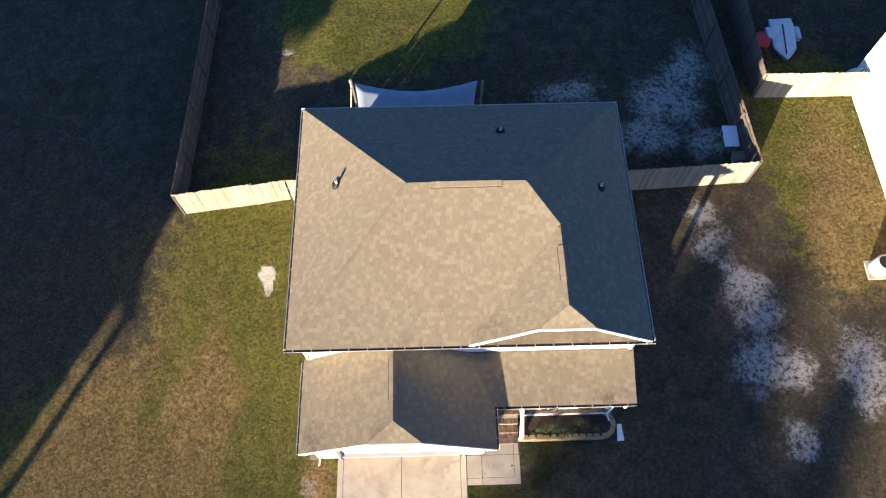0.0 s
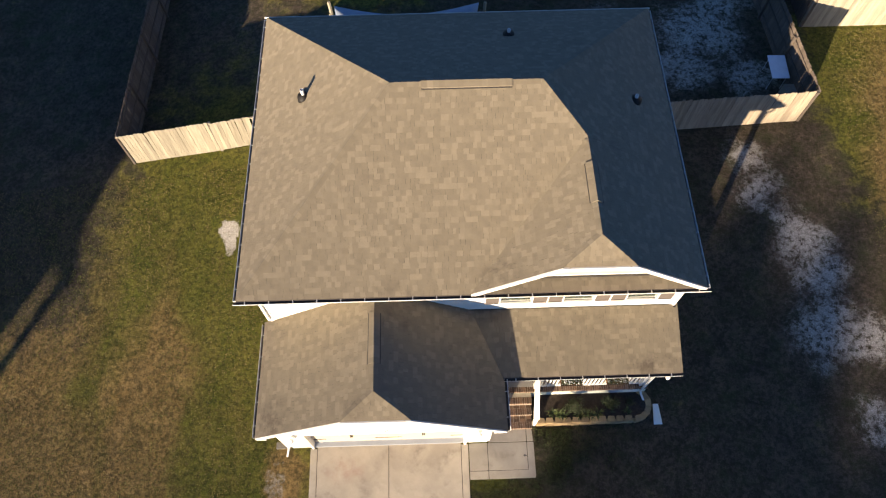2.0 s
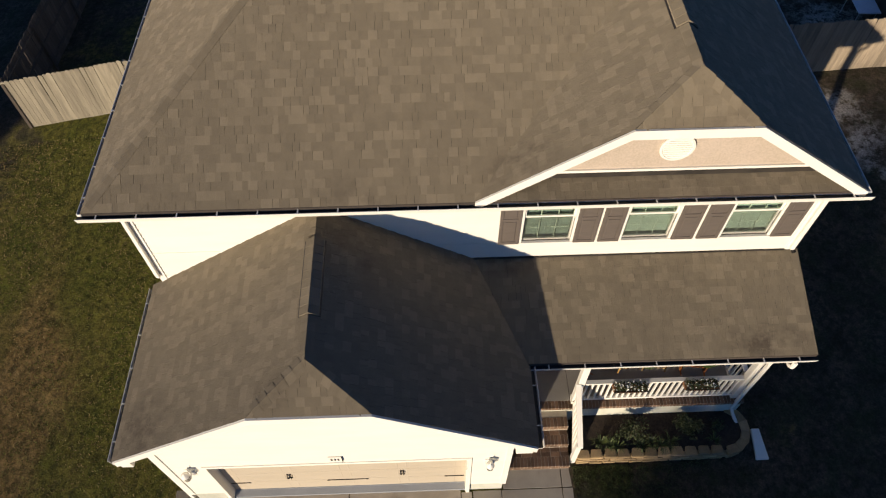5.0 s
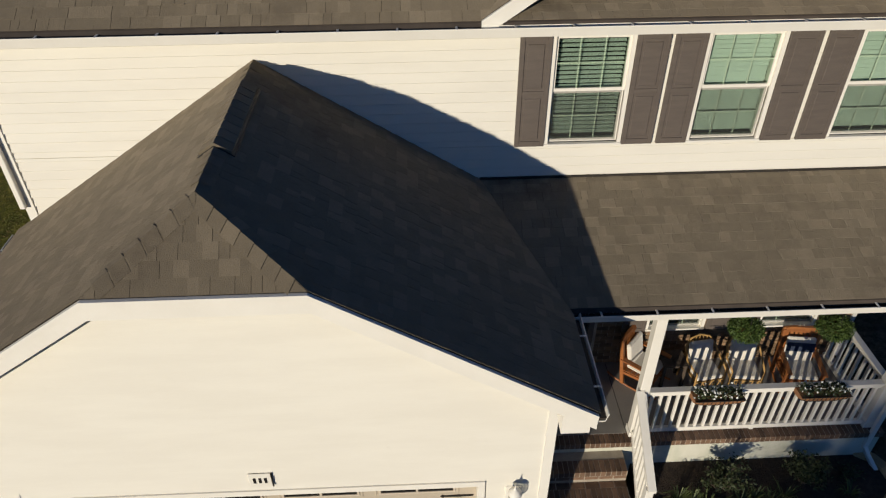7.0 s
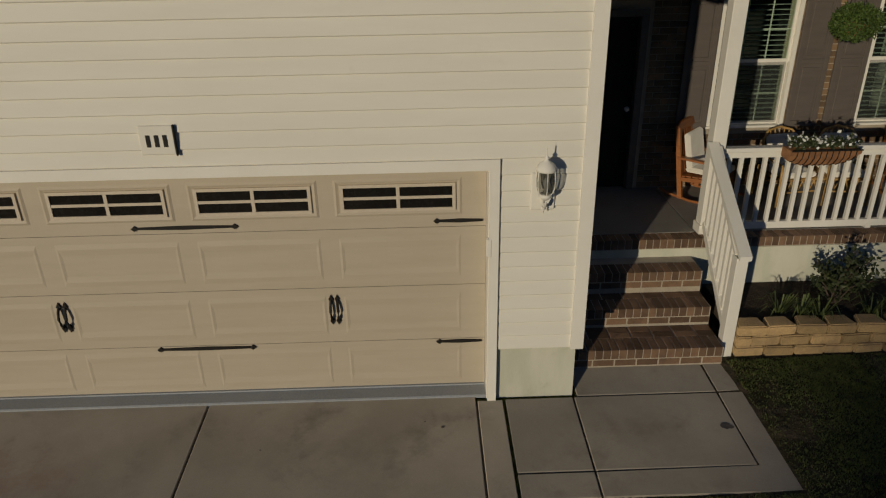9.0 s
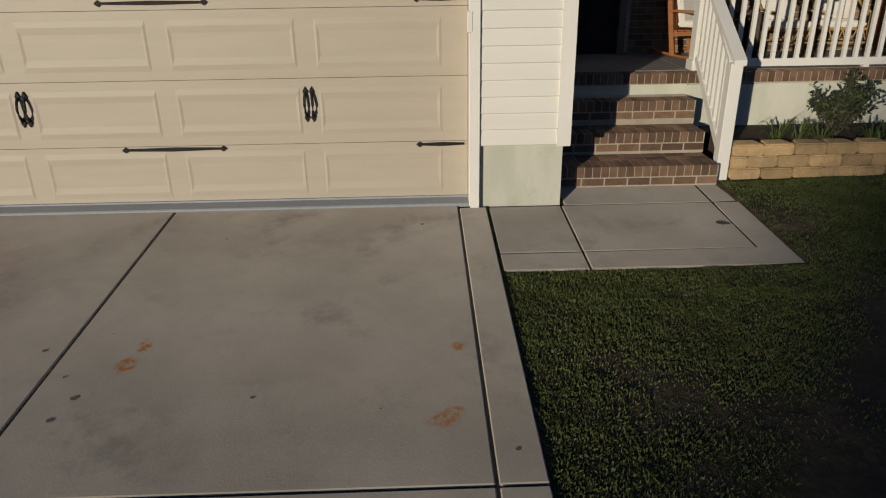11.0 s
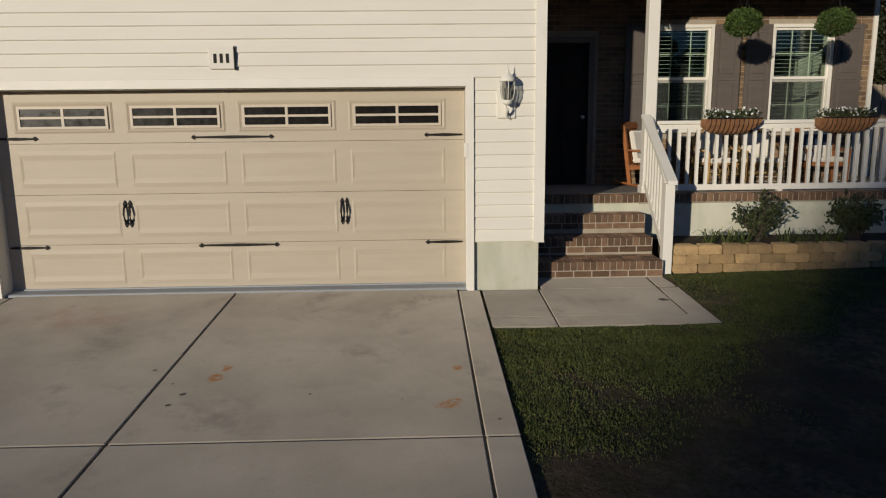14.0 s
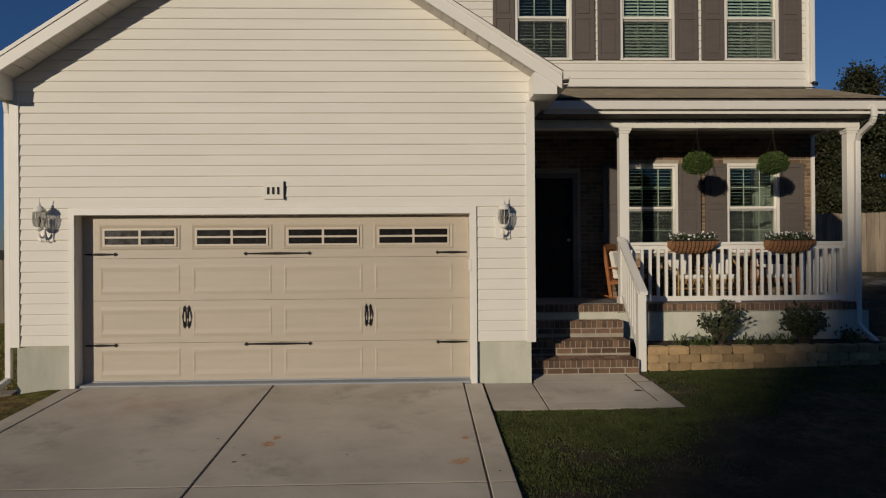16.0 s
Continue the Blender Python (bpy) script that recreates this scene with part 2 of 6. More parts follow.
BLIND = mat("white_blind", (0.76, 0.78, 0.73), (0.70, 0.72, 0.68), 3, 0.6, 0.05, 60)
PETAL = mat("white_petals", (0.78, 0.78, 0.74), (0.7, 0.7, 0.65), 9, 0.7, 0.1, 80)
STEEL_GREY = mat("ac_grey", (0.55, 0.55, 0.53), (0.45, 0.45, 0.44), 4, 0.5, 0.1, 60)
SOFFIT = mat("soffit_vinyl", (0.66, 0.62, 0.55), (0.60, 0.56, 0.50), 2, 0.6, 0.1, 40)


def leaf_mat(name, a, b, rough=0.55):
    m, t, p = nodes_of(name)
    rnd = t.nodes.new("ShaderNodeNewGeometry").outputs["Random Per Island"]
    col = mixed(t, rnd, a, b)
    t.links.new(mixed(t, 0.5, col, mixed(t, ranged(t, noise_of(t, 3.0), 0.3, 0.7), (0.3, 0.3, 0.3), (0.7, 0.7, 0.7)), 'OVERLAY'), p.inputs["Base Color"])
    p.inputs["Roughness"].default_value = rough
    p.inputs["Specular IOR Level"].default_value = 0.3
    return m


LEAF_DARK = leaf_mat("shrub_leaf", (0.024, 0.036, 0.015), (0.070, 0.082, 0.032))
LEAF_BASKET = leaf_mat("basket_leaf", (0.028, 0.050, 0.012), (0.082, 0.125, 0.026))
LEAF_TREE = leaf_mat("tree_leaf", (0.014, 0.018, 0.007), (0.046, 0.046, 0.017))
LEAF_BLADE = leaf_mat("border_grass_leaf", (0.036, 0.056, 0.018), (0.12, 0.145, 0.045))
GRASS_GREEN = leaf_mat("lawn_blade_green", (0.042, 0.060, 0.015), (0.135, 0.150, 0.040), 0.75)
LAWN_GREEN = leaf_mat("mown_blade_green", (0.098, 0.112, 0.021), (0.19, 0.17, 0.040), 0.8)
LAWN_DRY = leaf_mat("mown_blade_dry", (0.195, 0.138, 0.053), (0.33, 0.24, 0.108), 0.8)
GRASS_DRY = leaf_mat("lawn_blade_dry", (0.09, 0.075, 0.035), (0.17, 0.135, 0.06), 0.8)


def glass_mat(name, tint):
    m, t, p = nodes_of(name)
    out = t.nodes["Material Output"]
    clear = t.nodes.new("ShaderNodeBsdfTransparent")
    clear.inputs["Color"].default_value = (*tint, 1)
    gloss = t.nodes.new("ShaderNodeBsdfGlossy")
    gloss.inputs["Roughness"].default_value = 0.02
    lw = t.nodes.new("ShaderNodeLayerWeight")
    lw.inputs["Blend"].default_value = 0.5
    pw = t.nodes.new("ShaderNodeMath")
    pw.operation = 'POWER'
    pw.inputs[1].default_value = 4.0
    t.links.new(lw.outputs["Facing"], pw.inputs[0])
    fr = t.nodes.new("ShaderNodeMath")
    fr.operation = 'MULTIPLY_ADD'
    fr.inputs[1].default_value, fr.inputs[2].default_value = 0.85, 0.05
    t.links.new(pw.outputs[0], fr.inputs[0])
    mx = t.nodes.new("ShaderNodeMixShader")
    t.links.new(fr.outputs[0], mx.inputs[0])
    t.links.new(clear.outputs[0], mx.inputs[1])
    t.links.new(gloss.outputs[0], mx.inputs[2])
    t.links.new(mx.outputs[0], out.inputs["Surface"])
    return m


GLASS = glass_mat("window_glass", (0.72, 0.83, 0.755))
CLEAR_GLASS = glass_mat("lantern_clear_glass", (0.62, 0.62, 0.60))


def screen_mat():
    m, t, p = nodes_of("insect_screen")
    clear = t.nodes.new("ShaderNodeBsdfTransparent")
    mx = t.nodes.new("ShaderNodeMixShader")
    mx.inputs[0].default_value = 0.30
    p.inputs["Base Color"].default_value = (0.035, 0.04, 0.036, 1)
    p.inputs["Roughness"].default_value = 0.8
    t.links.new(clear.outputs[0], mx.inputs[1])
    t.links.new(p.outputs[0], mx.inputs[2])
    t.links.new(mx.outputs[0], t.nodes["Material Output"].inputs["Surface"])
    return m


SCREEN = screen_mat()
BLACK_GLASS = mat("dark_door_glass", (0.012, 0.011, 0.010), (0.016, 0.014, 0.012), 3, 0.25, 0.0, 20, spec=0.12, grain=0.02)


def ground_mat():
    m, t, p = nodes_of("lawn_soil")
    pos = t.nodes.new("ShaderNodeNewGeometry").outputs["Position"]
    # positions strayed by two noises, so that patches have ragged outlines
    strayed = pos
    for size, reach, deep in ((0.32, 2.6, 3.0), (1.5, 1.3, 5.0)):
        n = t.nodes.new("ShaderNodeTexNoise")
        n.inputs["Scale"].default_value, n.inputs["Detail"].default_value, n.inputs["Roughness"].default_value = size, deep, 0.65
        t.links.new(pos, n.inputs["Vector"])
        off = t.nodes.new("ShaderNodeVectorMath")
        off.operation = 'MULTIPLY_ADD'
        off.inputs[1].default_value = (reach, reach, 0)
        t.links.new(n.outputs["Color"], off.inputs[0])
        less = t.nodes.new("ShaderNodeVectorMath")
        less.operation = 'SUBTRACT'
        less.inputs[1].default_value = (reach / 2, reach / 2, 0)
        t.links.new(strayed, less.inputs[0])
        t.links.new(less.outputs[0], off.inputs[2])
        strayed = off.outputs[0]

    def blob(x, y, rx, ry, turn=0.0, ragged=True):
        mp = t.nodes.new("ShaderNodeMapping")
        mp.vector_type = 'TEXTURE'
        mp.inputs["Location"].default_value = (x, y, 0)
        mp.inputs["Rotation"].default_value = (0, 0, radians(turn))
        mp.inputs["Scale"].default_value = (rx, ry, 1000)
        t.links.new(strayed if ragged else pos, mp.inputs["Vector"])
        ln = t.nodes.new("ShaderNodeVectorMath")
        ln.operation = 'LENGTH'
        t.links.new(mp.outputs[0], ln.inputs[0])
        return ranged(t, ln.outputs["Value"], 1.0, 0.0)

    def both(op, a, b):
        n = t.nodes.new("ShaderNodeMath")
        n.operation = op
        for i, v in enumerate((a, b)):
            if isinstance(v, (int, float)):
                n.inputs[i].default_value = v
            else:
                t.links.new(v, n.inputs[i])
        return n.outputs[0]

    def union(rows):
        s = None
        for r in rows:
            s = blob(*r) if s is None else both('MAXIMUM', s, blob(*r))
        return s

    big, mid, fine, tuft = noise_of(t, 0.22, 4), noise_of(t, 1.3, 6, 0.7), noise_of(t, 22, 4, 0.7), noise_of(t, 6.0, 5, 0.75)
    green = mixed(t, ranged(t, mid, 0.3, 0.7), (0.105, 0.116, 0.020), (0.170, 0.150, 0.034))
    dry = mixed(t, ranged(t, mid, 0.3, 0.7), (0.225, 0.142, 0.052), (0.32, 0.210, 0.084))
    dull = mixed(t, ranged(t, mid, 0.3, 0.7), (0.07, 0.052, 0.038), (0.135, 0.098, 0.07))
    dryness = union([(-13.6, 2.5, 3.4, 7, -25), (-12.6, -1, 3.5, 6, 0), (-14.5, -2, 3, 4, 0), (-3.6, -0.8, 1.2, 1.6, 0), (20.5, 9, 3.2, 9, 0), (-8.6, 0.0, 2.3, 8.0, -6)])
    streak = noise_of(t, 0.75, 4, 0.6, stretch=(1.0, 0.10, 1.0))
    dry_f = ranged(t, both('ADD', both('MULTIPLY', dryness, 0.66), both('ADD', both('MULTIPLY', big, 0.35), both('MULTIPLY', streak, 0.45))), 0.40, 0.76)
    col = mixed(t, dry_f, green, dry)
    mown = union([(-7.0, 3.0, 6.5, 17, 0), (-12.5, -4.0, 11.0, 12, 0, False), (20.5, 13.0, 5.0, 9.0, 0), (3.2, -0.6, 1.8, 1.2, 0), (-1.0, 23, 8, 6, 0)])
    bare = ranged(t, both('ADD', mown, both('MULTIPLY', both('SUBTRACT', mid, 0.5), 0.8)), 0.05, 0.32, 1.0, 0.0)
    col = mixed(t, bare, col, dull)
    col = mixed(t, ranged(t, tuft, 0.36, 0.64), mixed(t, 0.72, col, (0.026, 0.028, 0.011)), col)
    # bare pale sand
    sandy = union([(13.8, 10.5, 1.8, 1.6, 0), (13.8, 8.9, 1.9, 1.5, 0), (15.0, 7.0, 1.7, 1.9, 10), (15.4, 5.4, 1.9, 1.8, 0), (15.1, 3.4, 2.7, 2.4, 0), (16.8, 2.9, 1.5, 1.5, 0), (19.5, 3.2, 2.3, 2.5, 0), (16.2, 0.2, 1.2, 1.4, 0),
                   (19.4, 1.7, 1.4, 1.2, 0), (13.3, 16.6, 3.1, 2.9, 0), (12.1, 14.9, 2.4, 2.0, 0), (8.5, 17.6, 2.4, 1.4, 0), (14.6, 18.6, 2.2, 2.8, 0), (14.6, 14.2, 2.0, 1.7, 0), (-5.8, 20.7, 0.7, 0.4, 0)])
    warp = noise_of(t, 0.55, 7, 0.68)
    f = both('ADD', sandy, both('ADD', both('MULTIPLY', both('SUBTRACT', warp, 0.5), 1.0), both('MULTIPLY', both('SUBTRACT', mid, 0.5), 0.8)))
    cover = both('MULTIPLY', both('MULTIPLY', ranged(t, f, -0.05, 0.95), ranged(t, sandy, 0.0, 0.35)), 0.78)
    ragged = noise_of(t, 2.4, 6, 0.75)
    spot = ranged(t, both('ADD', both('MAXIMUM', blob(-6.08, 8.15, 0.75, 0.8, 15, False), blob(-5.98, 7.60, 0.4, 0.9, 5, False)), both('MULTIPLY', both('SUBTRACT', ragged, 0.5), 1.5)), 0.35, 0.55)
    spot2 = ranged(t, both('ADD', blob(-3.9, -0.9, 1.0, 1.3, 0), both('MULTIPLY', tuft, 0.5)), 0.75, 1.0)
    cover = both('MAXIMUM', cover, both('MAXIMUM', spot, both('MULTIPLY', spot2, 0.5)))
    clump = ranged(t, both('ADD', noise_of(t, 5.0, 6, 0.8), both('MULTIPLY', cover, 0.13)), 0.47, 0.66)
    cover = both('MULTIPLY', cover, clump)
    cover = both('MAXIMUM', cover, both('MULTIPLY', spot, 0.9))
    weeds = ranged(t, noise_of(t, 1.1, 6, 0.7), 0.45, 0.7)
    col = mixed(t, both('MULTIPLY', both('MULTIPLY', bare, weeds), 0.6), col, (0.05, 0.058, 0.024))
    col = mixed(t, cover, col, mixed(t, ranged(t, fine, 0.3, 0.7), (0.42, 0.375, 0.315), (0.56, 0.51, 0.435)))
    col = mixed(t, 0.5, col, mixed(t, ranged(t, fine, 0.25, 0.75), (0.2, 0.2, 0.2), (0.8, 0.8, 0.8)), 'OVERLAY')
    t.links.new(col, p.inputs["Base Color"])
    p.inputs["Roughness"].default_value = 1.0
    p.inputs["Diffuse Roughness"].default_value = 1.0
    p.inputs["Specular IOR Level"].default_value = 0.1
    bn = t.nodes.new("ShaderNodeBump")
    bn.inputs["Strength"].default_value, bn.inputs["Distance"].default_value = 0.9, 0.05
    t.links.new(both('ADD', both('MULTIPLY', tuft, 0.8), both('MULTIPLY', fine, 0.35)), bn.inputs["Height"])
    t.links.new(bn.outputs["Normal"], p.inputs["Normal"])
    return m


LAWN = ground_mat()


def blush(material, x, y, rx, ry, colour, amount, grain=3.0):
    """A soft ragged patch of colour on a surface, at a place in the plan."""
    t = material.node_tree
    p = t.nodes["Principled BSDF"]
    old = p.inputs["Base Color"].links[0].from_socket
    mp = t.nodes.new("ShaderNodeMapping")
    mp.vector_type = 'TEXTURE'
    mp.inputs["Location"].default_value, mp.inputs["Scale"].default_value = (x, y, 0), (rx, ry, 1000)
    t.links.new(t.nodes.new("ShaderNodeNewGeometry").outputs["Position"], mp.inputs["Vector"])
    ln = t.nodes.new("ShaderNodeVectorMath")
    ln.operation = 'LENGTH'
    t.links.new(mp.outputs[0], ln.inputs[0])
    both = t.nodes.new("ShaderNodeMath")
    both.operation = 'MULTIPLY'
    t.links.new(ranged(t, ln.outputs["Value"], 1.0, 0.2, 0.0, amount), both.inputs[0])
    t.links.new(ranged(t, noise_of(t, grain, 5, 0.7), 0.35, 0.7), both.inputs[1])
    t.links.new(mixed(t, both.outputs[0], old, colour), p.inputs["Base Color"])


blush(CONCRETE, -1.45, -0.75, 1.0, 0.6, (0.36, 0.22, 0.16), 0.5)
blush(CONCRETE, 1.2, -0.6, 1.2, 0.5, (0.24, 0.21, 0.165), 0.4)
blush(CONCRETE, -0.6, -1.3, 0.9, 0.7, (0.26, 0.225, 0.18), 0.4)
# darker patch on the lawn beside the drive
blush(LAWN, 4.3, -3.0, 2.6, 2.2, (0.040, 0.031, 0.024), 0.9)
# rust left on the driveway
for x, y, rx, ry, amount in ((0.385, -2.17, 0.075, 0.10, 2.4), (0.425, -1.98, 0.055, 0.10, 2.0), (2.24, -2.07, 0.055, 0.06, 1.8), (2.14, -2.70, 0.13, 0.08, 1.5), (2.20, -2.64, 0.07, 0.05, 1.3)):
    blush(CONCRETE, x, y, rx, ry, (0.40, 0.17, 0.045), amount, 22.0)
# dark moss and grit on the weathered roofs
for roofing in (SHINGLE, SHINGLE_ONE):
    for x, y, rx, ry, amount in ((7.9, 1.35, 1.1, 0.45, 0.85), (-2.95, 0.0, 0.75, 0.9, 0.6), (3.3, 2.95, 0.8, 0.55, 0.6), (-0.5, -0.1, 0.7, 0.35, 0.45), (0.6, 2.4, 0.9, 0.8, 0.4), (6.2, 2.5, 1.6, 0.5, 0.3)):
        blush(roofing, x, y, rx, ry, (0.085, 0.066, 0.050), amount)


# ---------------------------------------------------------------- ground
def smooth01(v):
    v = min(max(v, 0.0), 1.0)
    return v * v * (3 - 2 * v)


def ground_z(x, y):
    yy = max(min(y, 11.0 + 0.12 * (y - 11.0)), -13.0)
    z = -0.032 + 0.065 * yy
    z -= 0.13 * smooth01((-2.75 - x) / 1.0) * smooth01((6 - y) / 5)
    side = 0.02 * min(max(x - 4.0, 0.0), 20.0) - 0.155 * min(max(-3.6 - x, 0.0), 13.0)
    return z + side * smooth01((y + 14.0) / 8.0)


def build_ground():
    def steps(lo, hi, near_lo, near_hi, fine, n):
        a = [near_lo + i * fine for i in range(int((near_hi - near_lo) / fine) + 1)]
        low = [near_lo - (near_lo - lo) * (i / n) ** 2.2 for i in range(n, 0, -1)]
        high = [a[-1] + (hi - a[-1]) * (i / n) ** 2.2 for i in range(1, n + 1)]
        return low + a + high
    xs, ys = steps(-900, 900, -24, 30, 0.4, 22), steps(-900, 1500, -14, 32, 0.4, 22)
    verts = []
    for y in ys:
        for x in xs:
            z = ground_z(x, y)
            if -24 < x < 30 and -14 < y < 32:
                z += 0.035 * (noise.noise((x * 0.5, y * 0.5, 1)) + 0.5 * noise.noise((x * 1.4, y * 1.4, 7)))
                if -3.3 < x < 9.3 and -13 < y < 12.2:
                    z = ground_z(x, y) - 0.003
            verts.append((x, y, z))
    w = len(xs)
    faces = [(j * w + i, j * w + i + 1, (j + 1) * w + i + 1, (j + 1) * w + i) for j in range(len(ys) - 1) for i in range(w - 1)]
    g = raw("ground", verts, faces, LAWN, smooth=True)
    tagged(g, "sloping lawn of green and dry grass with bare sandy patches", "lawn", "", "structure")


build_ground()


# ---------------------------------------------------------------- driveway and walk
def slope_slab(bm, x0, x1, y0, y1, off, thick=0.10, gap=0.012):
    """A slab that follows the fall to the street."""
    x0, x1, y0, y1 = x0 + gap, x1 - gap, y0 + gap, y1 - gap
    top = [(x, y, 0.063 * y + off) for x, y in ((x0, y0), (x1, y0), (x1, y1), (x0, y1))]
    return prism(bm, top, (0, 0, -thick))


def paving(name, label, slabs, off, gap, bed, material):
    root = thing(name, (0, -2, -0.12), label, "driveway" if name == "driveway" else "walkway", "", "structure")
    for k, (x0, x1, y0, y1) in enumerate(slabs):
        part("slab", slope_slab(bmesh.new(), x0, x1, y0, y1, off, 0.10, gap), material, root, bevel=0.006)
    part("joint_bed", slope_slab(bmesh.new(), *bed, off - 0.012, 0.05, 0.02), GUTTER, root, "dark joint filling")
    return root


drive_slabs = []
for y0, y1 in ((-3.15, 0.19), (-6.5, -3.15), (-9.8, -6.5), (-13.0, -9.8)):
    drive_slabs += [(-2.60, -2.36, y0, y1), (-2.36, -0.02, y0, y1), (-0.02, 2.36, y0, y1), (2.36, 2.60, y0, y1)]
# the slab strip inside the opening stays between the jambs
drive_slabs[0], drive_slabs[3] = (-2.60, -2.36, -3.15, -0.02), (2.36, 2.60, -3.15, -0.02)
paving("driveway", "pale grey concrete driveway with tooled joints and faint stains", drive_slabs, -0.01, 0.009, (-2.60, 2.60, -13.0, -0.03), CONCRETE)
walk_slabs = [(2.61, 3.23, -0.88, -0.0), (2.61, 3.23, -1.15, -0.88), (3.23, 4.53, -0.88, 0.0), (3.26, 4.53, 0.0, 0.52), (4.53, 4.75, 0.0, 0.52)]
walkway = paving("walkway", "short concrete walk to the porch steps", walk_slabs, -0.02, 0.008, (2.63, 4.75, -1.14, -0.01), WALK)
border = [(x, y, 0.063 * y - 0.02) for x, y in ((3.238, -1.142), (4.758, -1.142), (4.758, -0.008), (4.538, -0.008), (4.538, -0.888), (3.238, -0.888))]
part("slab", prism(bmesh.new(), border, (0, 0, -0.10)), WALK, walkway, bevel=0.006)
street = part("road", boxes(((-300, -27, -1.1), (300, -18, -0.885))), ASPHALT)
tagged(street, "dark asphalt street across the foot of the lot", "road", "", "structure")
OIL = [(4.435, -0.436, 0.045), (4.475, -0.45, 0.028), (0.225, -2.452, 0.022), (0.18, -2.623, 0.020), (0.091, -2.265, 0.011), (-0.138, -2.004, 0.015), (0.193, -1.845, 0.005), (1.153, -2.491, 0.012), (1.823, -2.611, 0.006), (2.48, -2.93, 0.014), (1.35, -1.62, 0.006), (0.55, -0.55, 0.008), (2.05, -0.35, 0.016), (1.9, -0.28, 0.01)]
bm = bmesh.new()
for cx, cy, r in OIL:
    bm.faces.new([bm.verts.new((cx + r * RNG.uniform(0.85, 1.1) * math.cos(a), cy + r * RNG.uniform(0.7, 0.95) * math.sin(a), 0.063 * cy + (-0.0175 if cx > 2.6 else -0.0075) + 0.063 * r * math.sin(a))) for a in (2 * math.pi * k / 12 for k in range(12))])
tagged(part("oil_spot", bm, mat("oil_spot", (0.09, 0.08, 0.07), (0.13, 0.115, 0.10), 20, 0.7, 0.1, 60)), "small dark spots on the concrete", "stain", "", "stuff")

# ---------------------------------------------------------------- house
house = thing("house", (2.7, 6.0, 0.0), "two-storey house with cream vinyl siding and brown shingle roofs", "house")

GX0, GX1, GC = -3.20, 3.245, 0.03          # garage walls and ridge
MX0, MX1, MY0, MY1 = -3.20, 8.57, 3.0, 12.05   # main walls
EAVE = 6.638


def cells(bm, x0, x1, z0, z1, y0, y1, holes):
    """A wall along x with rectangular holes (x0, x1, z0, z1)."""
    xs = sorted({x0, x1, *[min(max(v, x0), x1) for h in holes for v in h[:2]]})
    zs = sorted({z0, z1, *[min(max(v, z0), z1) for h in holes for v in h[2:]]})
    for a, b in zip(xs, xs[1:]):
        for c, d in zip(zs, zs[1:]):
            mx, mz = (a + b) / 2, (c + d) / 2
            if not any(h[0] < mx < h[1] and h[2] < mz < h[3] for h in holes):
                box(bm, (a, y0, c), (b, y1, d))
    bmesh.ops.remove_doubles(bm, verts=list(bm.verts), dist=0.0005)
    bm.verts.index_update()
    seen = {}
    for f in bm.faces:
        seen.setdefault(tuple(sorted(v.index for v in f.verts)), []).append(f)
    bmesh.ops.delete(bm, geom=[f for fs in seen.values() if len(fs) > 1 for f in fs], context='FACES_ONLY')
    return bm


def each(name, material, parent, label, *ab):
    """One part for every box given."""
    return [part(name, boxes(k), material, parent, label) for k in ab]


def courses(parent, y, z0, z1, span, holes, material, step=0.1311, out=0.016):
    """Lapped siding boards on a wall that faces the street."""
    k = 0
    while z0 + k * step < z1 - 0.01:
        a, b = z0 + k * step, min(z0 + (k + 1) * step, z1)
        k += 1
        cuts = sorted({a, b, *[v for h in holes for v in h[2:] if a + 0.01 < v < b - 0.01]})
        for c, d in zip(cuts, cuts[1:]):
            xa, xb = span((c + d) / 2)
            runs = [(xa, xb)]
            for h in holes:
                if h[2] < (c + d) / 2 < h[3]:
                    runs = [r for p, q in runs for r in ((p, min(q, h[0])), (max(p, h[1]), q)) if r[1] - r[0] > 0.03]
            for p, q in runs:
                bm = bmesh.new()
                f = lambda z: y - 0.002 - out * (b - z) / step
                prism(bm, [(p, f(c) + 0.008, c + 0.001), (p, f(c), c + 0.009), (p, f(d), d), (p, y, d), (p, y, c + 0.001)], (q - p, 0, 0))
                part("siding_board", bm, material, parent)


